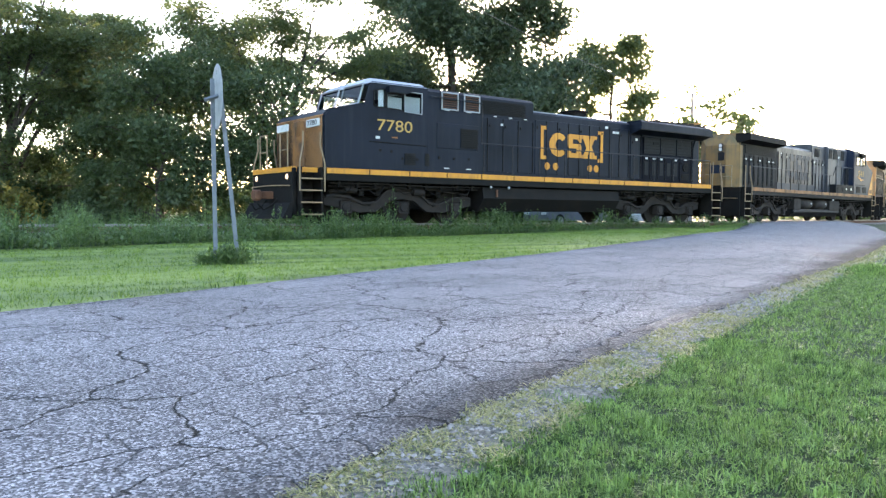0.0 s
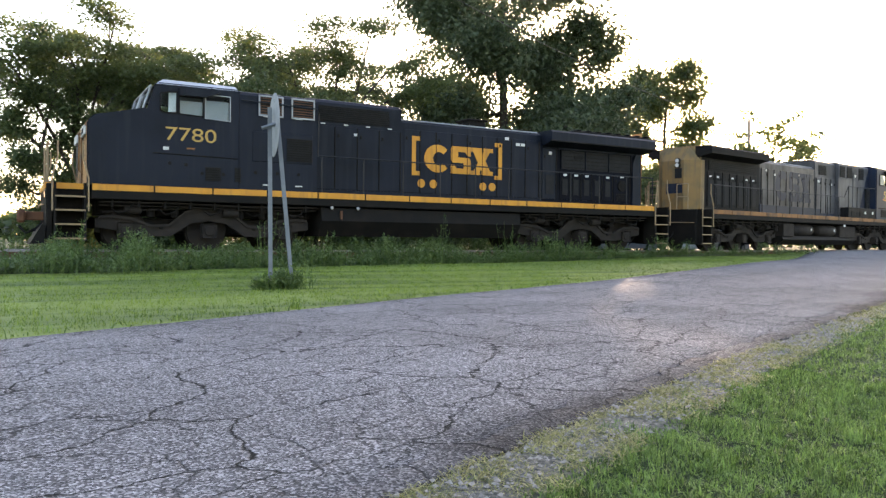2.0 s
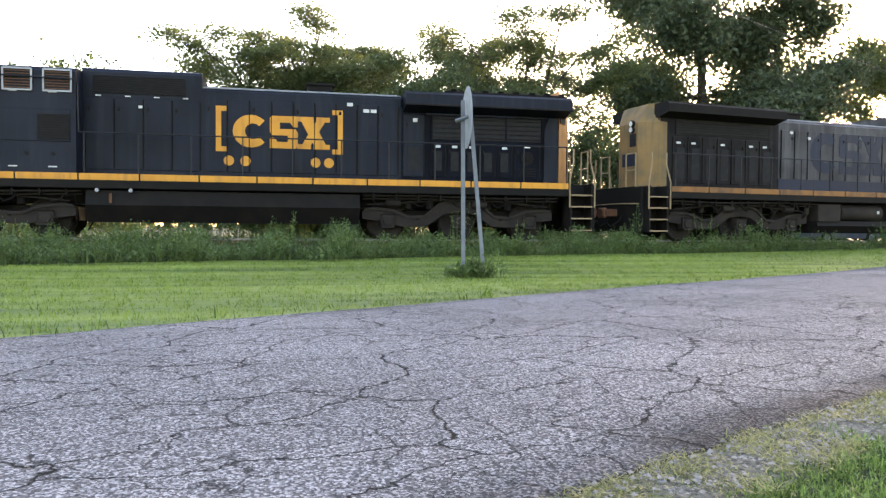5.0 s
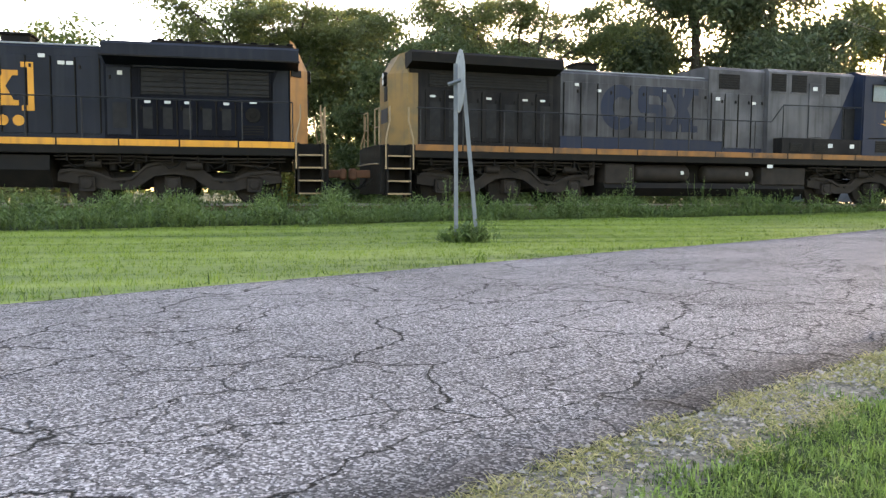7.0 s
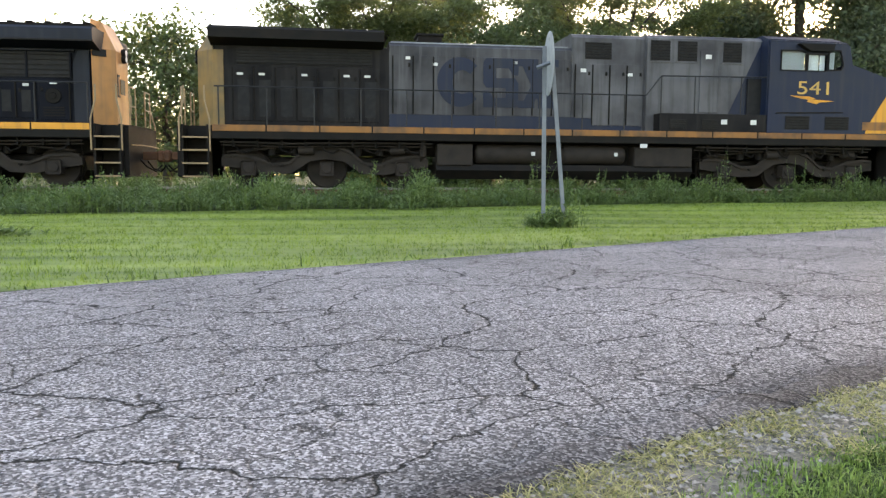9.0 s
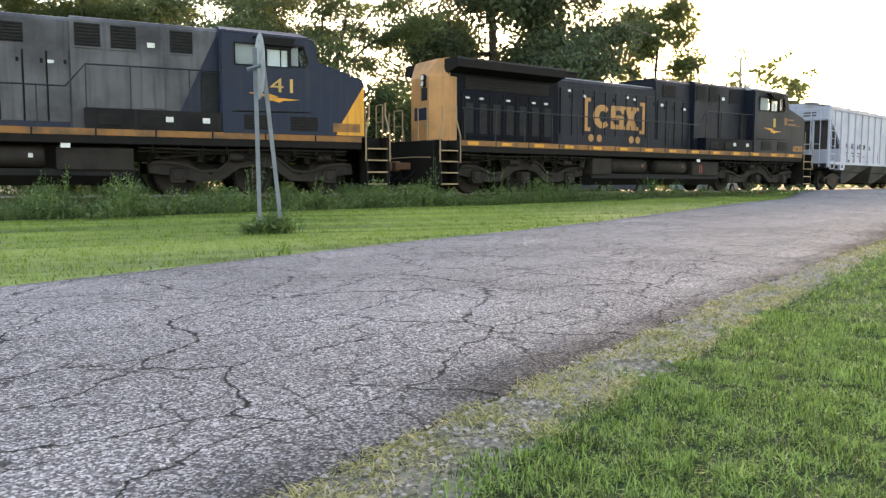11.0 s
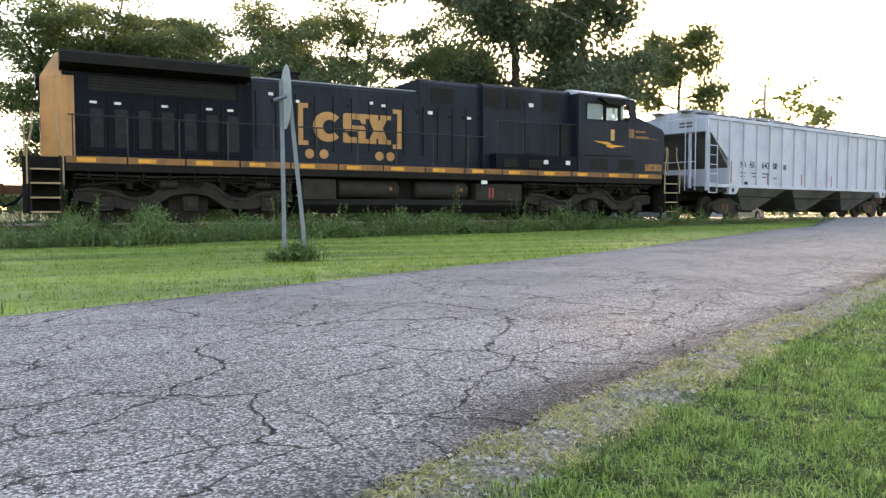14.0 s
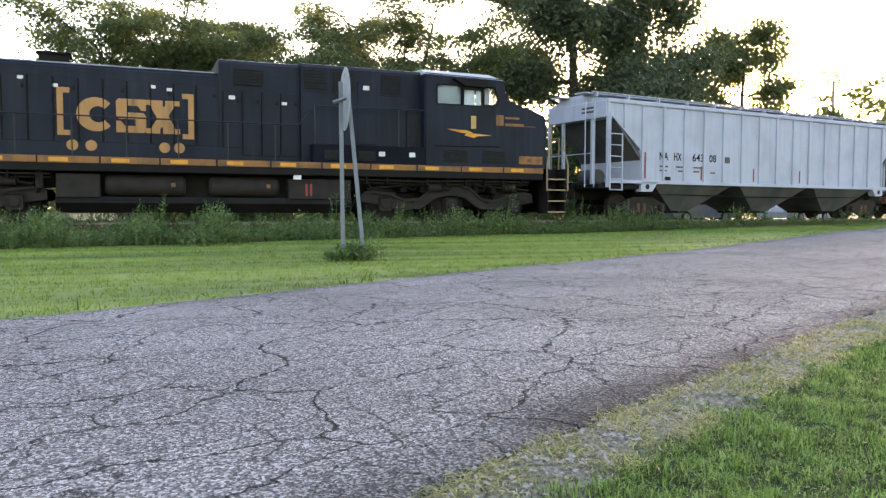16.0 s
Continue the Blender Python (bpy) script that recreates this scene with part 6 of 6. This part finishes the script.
        away = np.linalg.norm(q - np.array([0, 0, 0.8]) - np.outer(q @ gd, gd), axis=1)
        pos = pos[away > 0.30 * r.uniform(0.2, 1.15, len(pos))]
    pos = pos[pos[:, 2] > 0.3]
    n = len(pos)
    a, b = r.normal(size=(n, 3)), r.normal(size=(n, 3))
    if airy:
        a[:, 2] *= 0.5
    a /= np.linalg.norm(a, axis=1)[:, None]
    b = np.cross(a, b)
    b /= np.linalg.norm(b, axis=1)[:, None]
    s = size * r.uniform(0.55, 1.35, n)[:, None]
    v = np.concatenate([pos - a * s, pos - b * s * 0.5, pos + a * s, pos + b * s * 0.5])
    i = np.arange(n)
    crown = raw_mesh("crown", v, np.stack([i, i + n, i + 2 * n, i + 3 * n], 1), leaf, base)
    crown["label"] = "dense dark foliage" if not airy else "airy feathery foliage with gaps"
    return base


def at(az, dist):
    return dist * math.sin(radians(az)), dist * math.cos(radians(az))


LOCUST = "spreading locust tree with airy crown beyond the track"
tree(*at(0.5, 34), 9.4, 4.0, 11, LEAF_LOCUST, 46000, 0.075, 0.24, -0.12, 0.3, True, LOCUST, 7)
tree(*at(9.5, 36), 9.8, 3.8, 12, LEAF_LOCUST, 42000, 0.075, 0.22, 0.05, 0.3, True, LOCUST, 7)
tree(*at(17.6, 35), 10.2, 3.9, 13, LEAF_LOCUST, 42000, 0.075, 0.24, 0.05, 0.3, True, LOCUST, 7)
tree(*at(5.5, 42), 9.8, 3.4, 14, LEAF_LOCUST, 24000, 0.085, 0.2, 0.0, 0.3, True, LOCUST, 7)
tree(*at(30.6, 43), 20.5, 5.5, 21, LEAF_MAPLE, 130000, 0.125, 0.34, 0.0, 0.06, False, "tall dense dark maple tree beyond the track", 7)
tree(*at(35.6, 46), 14.0, 3.5, 22, LEAF_MAPLE, 56000, 0.12, 0.4, 0.0, 0.05, False, "tall dense dark maple tree beyond the track", 7)
tree(*at(42.3, 52), 12.6, 2.6, 23, LEAF_LOCUST, 54000, 0.10, 0.2, 0.0, 0.04, False, "smaller leafy tree with the low sun shining through it", 6, gap=tuple(sun_dir))
tree(*at(46.4, 60), 8.2, 2.6, 24, LEAF_LOCUST, 7000, 0.17, 0.2, 0.0, 0.2, False, "small leafy tree in the distance", 5)
tree(*at(49.8, 66), 10.6, 2.7, 25, LEAF_LOCUST, 4200, 0.17, 0.18, 0.0, 0.3, True, "small sparse tree in the distance", 6)
tree(*at(-14.0, 37), 7.8, 3.4, 26, LEAF_BUSH, 15000, 0.13, 0.22, 0.0, 0.1, False, "bushy green tree beyond the track", 6)
tree(*at(-19.5, 44), 8.0, 3.2, 27, LEAF_BUSH, 10000, 0.15, 0.22, 0.0, 0.1, False, "bushy green tree beyond the track", 6)
for az, d, h, rad, sd in ((6.5, 32, 4.6, 1.6, 31), (9.5, 30, 6.4, 2.1, 32), (12.8, 32, 7.2, 2.3, 33), (16.5, 31, 6.4, 2.2, 34), (20.5, 33, 4.8, 2.0, 35), (24.5, 35, 4.6, 2.2, 36), (-1.4, 33, 8.6, 1.5, 38), (2.5, 36, 3.6, 1.6, 37), (28.5, 38, 5.2, 2.2, 51), (32.5, 39, 5.6, 2.3, 52), (36.5, 45, 5.4, 2.2, 53), (40.5, 48, 5.0, 2.1, 54), (5.0, 34, 7.0, 2.1, 55)):
    b = tree(*at(az, d), h, rad, sd, LEAF_BUSH, 15000, 0.085, 0.1, 0.0, 0.03, False, "dense dark green bush under the trees", 5)
    b.name = "bush"
    b["category"] = "bush"
b = tree(*at(0.4, 33), 1.9, 1.0, 41, LEAF_YELLOW, 2500, 0.09, 0.05, 0.0, 0.05, False, "low yellowish sunlit shrub under the trees", 4)
b.name, b["category"] = "shrub", "shrub"

# ---- far woods on the horizon ----
n = 26000
ang = rng.uniform(-100, 100, n)
dist = rng.uniform(150, 175, n)
hh = np.array([6.0 + 2.2 * noise.noise((a * 0.12, 0, 0)) + 1.2 * noise.noise((a * 0.5, 4, 0)) for a in ang])
pos = np.stack([dist * np.sin(np.radians(ang)), dist * np.cos(np.radians(ang)), hh * rng.random(n) ** 0.7], 1)
a, b = rng.normal(size=(n, 3)), rng.normal(size=(n, 3))
a /= np.linalg.norm(a, axis=1)[:, None]
b = np.cross(a, b)
b /= np.linalg.norm(b, axis=1)[:, None]
v = np.concatenate([pos - a * 0.8, pos - b * 0.7, pos + a * 0.8, pos + b * 0.7])
i = np.arange(n)
tagged(raw_mesh("far_woods", v, np.stack([i, i + n, i + 2 * n, i + 3 * n], 1), LEAF_BUSH), "low line of distant woods on the horizon", "woods", kind="stuff")

# ---- sign on two posts ----
sign = tagged(new("road_sign"), "back of a tall road sign on two leaning galvanised posts", "sign")
sign.location = (2.87, 11.92, ground_z(2.87, 11.92))


def channel(m, p, q, w=0.062):
    """A U-channel post from p to q."""
    p, q = Vector(p), Vector(q)
    prof = [(-w / 2, 0.0), (-w / 2, 0.028), (-w / 2 + 0.018, 0.028), (-w / 2 + 0.018, 0.006), (w / 2 - 0.018, 0.006), (w / 2 - 0.018, 0.028), (w / 2, 0.028), (w / 2, 0.0)]
    m.loft([[(c.x + a, c.y + b, c.z) for a, b in prof] for c in (p, q)])
    return m


part("post", channel(M(), (-0.02, 0, -0.1), (-0.05, 0.0, 2.84)), GALV, sign)
part("post", channel(M(), (0.335, 0.0, -0.1), (0.06, 0.06, 2.98)), GALV, sign, "leaning galvanised post")
disc = []
for s in (0.0, 0.006):
    ring = []
    for k in range(36):
        t = 2 * math.pi * k / 36
        ux, uz = 0.45 * math.cos(t), 0.45 * math.sin(t)
        ring.append((0.035 + ux * 0.05 + s, 0.09 + ux * 1.0, 2.58 + uz * 1.12))
    disc.append(ring)
part("sign_plate", M().loft(disc), SIGNBACK, sign, "round sign seen almost edge-on")
part("cross_bar", M().tube([(-0.18, -0.03, 2.50), (0.09, -0.03, 2.60)], 0.03, 4), GALV, sign, "bolted cross bar")

# ---- utility poles and wires ----
pole = tagged(new("utility_pole"), "weathered grey wooden utility pole in the grass", "utility pole")
pole.location = (-4.96, 10.38, ground_z(-4.96, 10.38))
m = M().tube([(0.003 * k * k, 0, -0.2 + 1.1 * k) for k in range(9)], 0.158, 16, 0.125)
part("pole", m, POLEWOOD, pole, smooth=True)
part("tag", M().box(-0.03, 0.05, -0.162, -0.150, 1.78, 1.86, 0.004), GOLD, pole, "small yellow metal tag")
part("crossarm", M().box(-0.06, 0.06, -0.9, 0.9, 8.0, 8.12, 0.01), POLEWOOD, pole)
PX, PY = at(48.0, 60)
far_pole = tagged(new("utility_pole"), "distant wooden utility pole beyond the railway", "utility pole")
far_pole.location = (PX, PY, 0.1)
part("pole", M().tube([(0, 0, -0.1), (0, 0, 5), (0, 0, 9.6)], 0.15, 10, 0.11), POLEWOOD, far_pole, smooth=True)
part("insulator", M().drum((0, 0, 9.65), 0.06, 0.16, "z", 10, 0.02), SIGNBACK, far_pole)
WX, WY = at(61.5, 75)
far2 = copy_thing(far_pole, pose(WX, WY, -1.2))
WIRE = mat("weathered_cable", (0.05, 0.05, 0.05), 0.6, bump=0)
w0, w1 = Vector((-4.96, 10.38, 8.1)), Vector((PX, PY, 9.3))
pts = [w0.lerp(w1, k / 24) - Vector((0, 0, 1.0 * 4 * (k / 24) * (1 - k / 24))) for k in range(25)]
tagged(part("overhead_cable", M().tube(pts, 0.012, 5), WIRE), "thin dark overhead cable between poles", "cable")


# ---- parked cars beyond the crossing, and a pale shed ----
def parked_car(x, y, turn, paint, label):
    car = tagged(new("parked_car"), label, "car")
    car.matrix_world = pose(x, y, 0.12, 0, 0, turn)
    low = [(-2.2, 0.32), (-2.25, 0.62), (-2.1, 0.86), (-1.0, 0.93), (1.1, 0.95), (2.05, 0.85), (2.25, 0.6), (2.2, 0.32)]
    part("body", M().loft([[(px, s * 0.86, z) for px, z in low] for s in (-1, 1)]), paint, car)
    top = [(-1.35, 0.9), (-0.65, 1.38), (0.75, 1.42), (1.75, 0.93)]
    part("cabin", M().loft([[(px, -0.8 + 0.12 * (z > 1), z) for px, z in top], [(px, 0.8 - 0.12 * (z > 1), z) for px, z in top]]), paint, car)
    for s in (-1, 1):
        part("side_window", M().prism([(-1.0, 0.97), (-0.58, 1.31), (0.7, 1.34), (1.3, 0.99)], *sorted((s * 0.79, s * 0.812))), VOID, car, "dark tinted glass")
        for wx in (-1.35, 1.35):
            w = part("wheel", M().drum((wx, s * 0.8, 0.33), 0.33, 0.2, "y", 20, 0.04), BLACK, car)
            part("rim", M().drum((wx, s * 0.905, 0.33), 0.2, 0.02, "y", 16, 0.006), SILVER, w)
    for s in (-0.6, 0.6):
        part("headlight", M().box(-2.27, -2.2, s - 0.16, s + 0.16, 0.62, 0.74, 0.02), WHITE, car)
    return car


CARWHITE = mat("white_car_paint", (0.7, 0.71, 0.73), 0.25, second=(0.6, 0.61, 0.63), scale=1, bump=0.0, coat=0.5)
CARGREY = mat("grey_car_paint", (0.16, 0.17, 0.18), 0.25, second=(0.12, 0.125, 0.13), scale=1, bump=0.0, coat=0.5)
parked_car(*at(39.2, 40), 8, CARGREY, "grey car parked beyond the railway")
parked_car(*at(45.9, 42), 20, CARWHITE, "white car parked beyond the railway")
shed = tagged(new("shed"), "low white shed seen under the trees", "shed")
sx, sy = at(2.5, 62)
shed.location = (sx, sy, 0)
part("wall", M().box(-4, 4, -2.5, 2.5, 0, 2.3, 0.02), ROOFWHITE, shed)
part("roof", M().prism([(-4.3, 2.25), (4.3, 2.25), (4.3, 2.4), (0, 3.2), (-4.3, 2.4)], -2.8, 2.8), SIGNBACK, shed)
part("door", M().box(-0.5, 0.5, -2.54, -2.5, 0, 2.0, 0.01), BLUE2, shed)


# ---- movement ----
def train_at(t):
    """Where the coupler between the first two locomotives stands along x."""
    return 27.91 - 3.682 * t - 0.00337 * t * t


def motions():
    for car, origin, b0, b1 in KEYED:
        rows = []
        for k in range(17):
            x = train_at(k) + origin
            p, q = Vector((x + b0, track_y(x + b0))), Vector((x + b1, track_y(x + b1)))
            d = q - p
            a = math.atan2(d.y, d.x)
            c = (p + q) / 2 - Vector((math.cos(a), math.sin(a))) * (b0 + b1) / 2
            rows.append((k, pose(c.x, c.y, RAIL, 0, 0, math.degrees(a))))
        walk(car, rows)
    for wheel, place, r in WHEELS:
        rows = []
        for k in range(81):
            turn = math.degrees((train_at(k * 0.2) - train_at(0)) / r)
            rows.append((k * 0.2, pose(place.x, place.y, place.z, 0, turn, 0)))
        walk(wheel, rows)


motions()
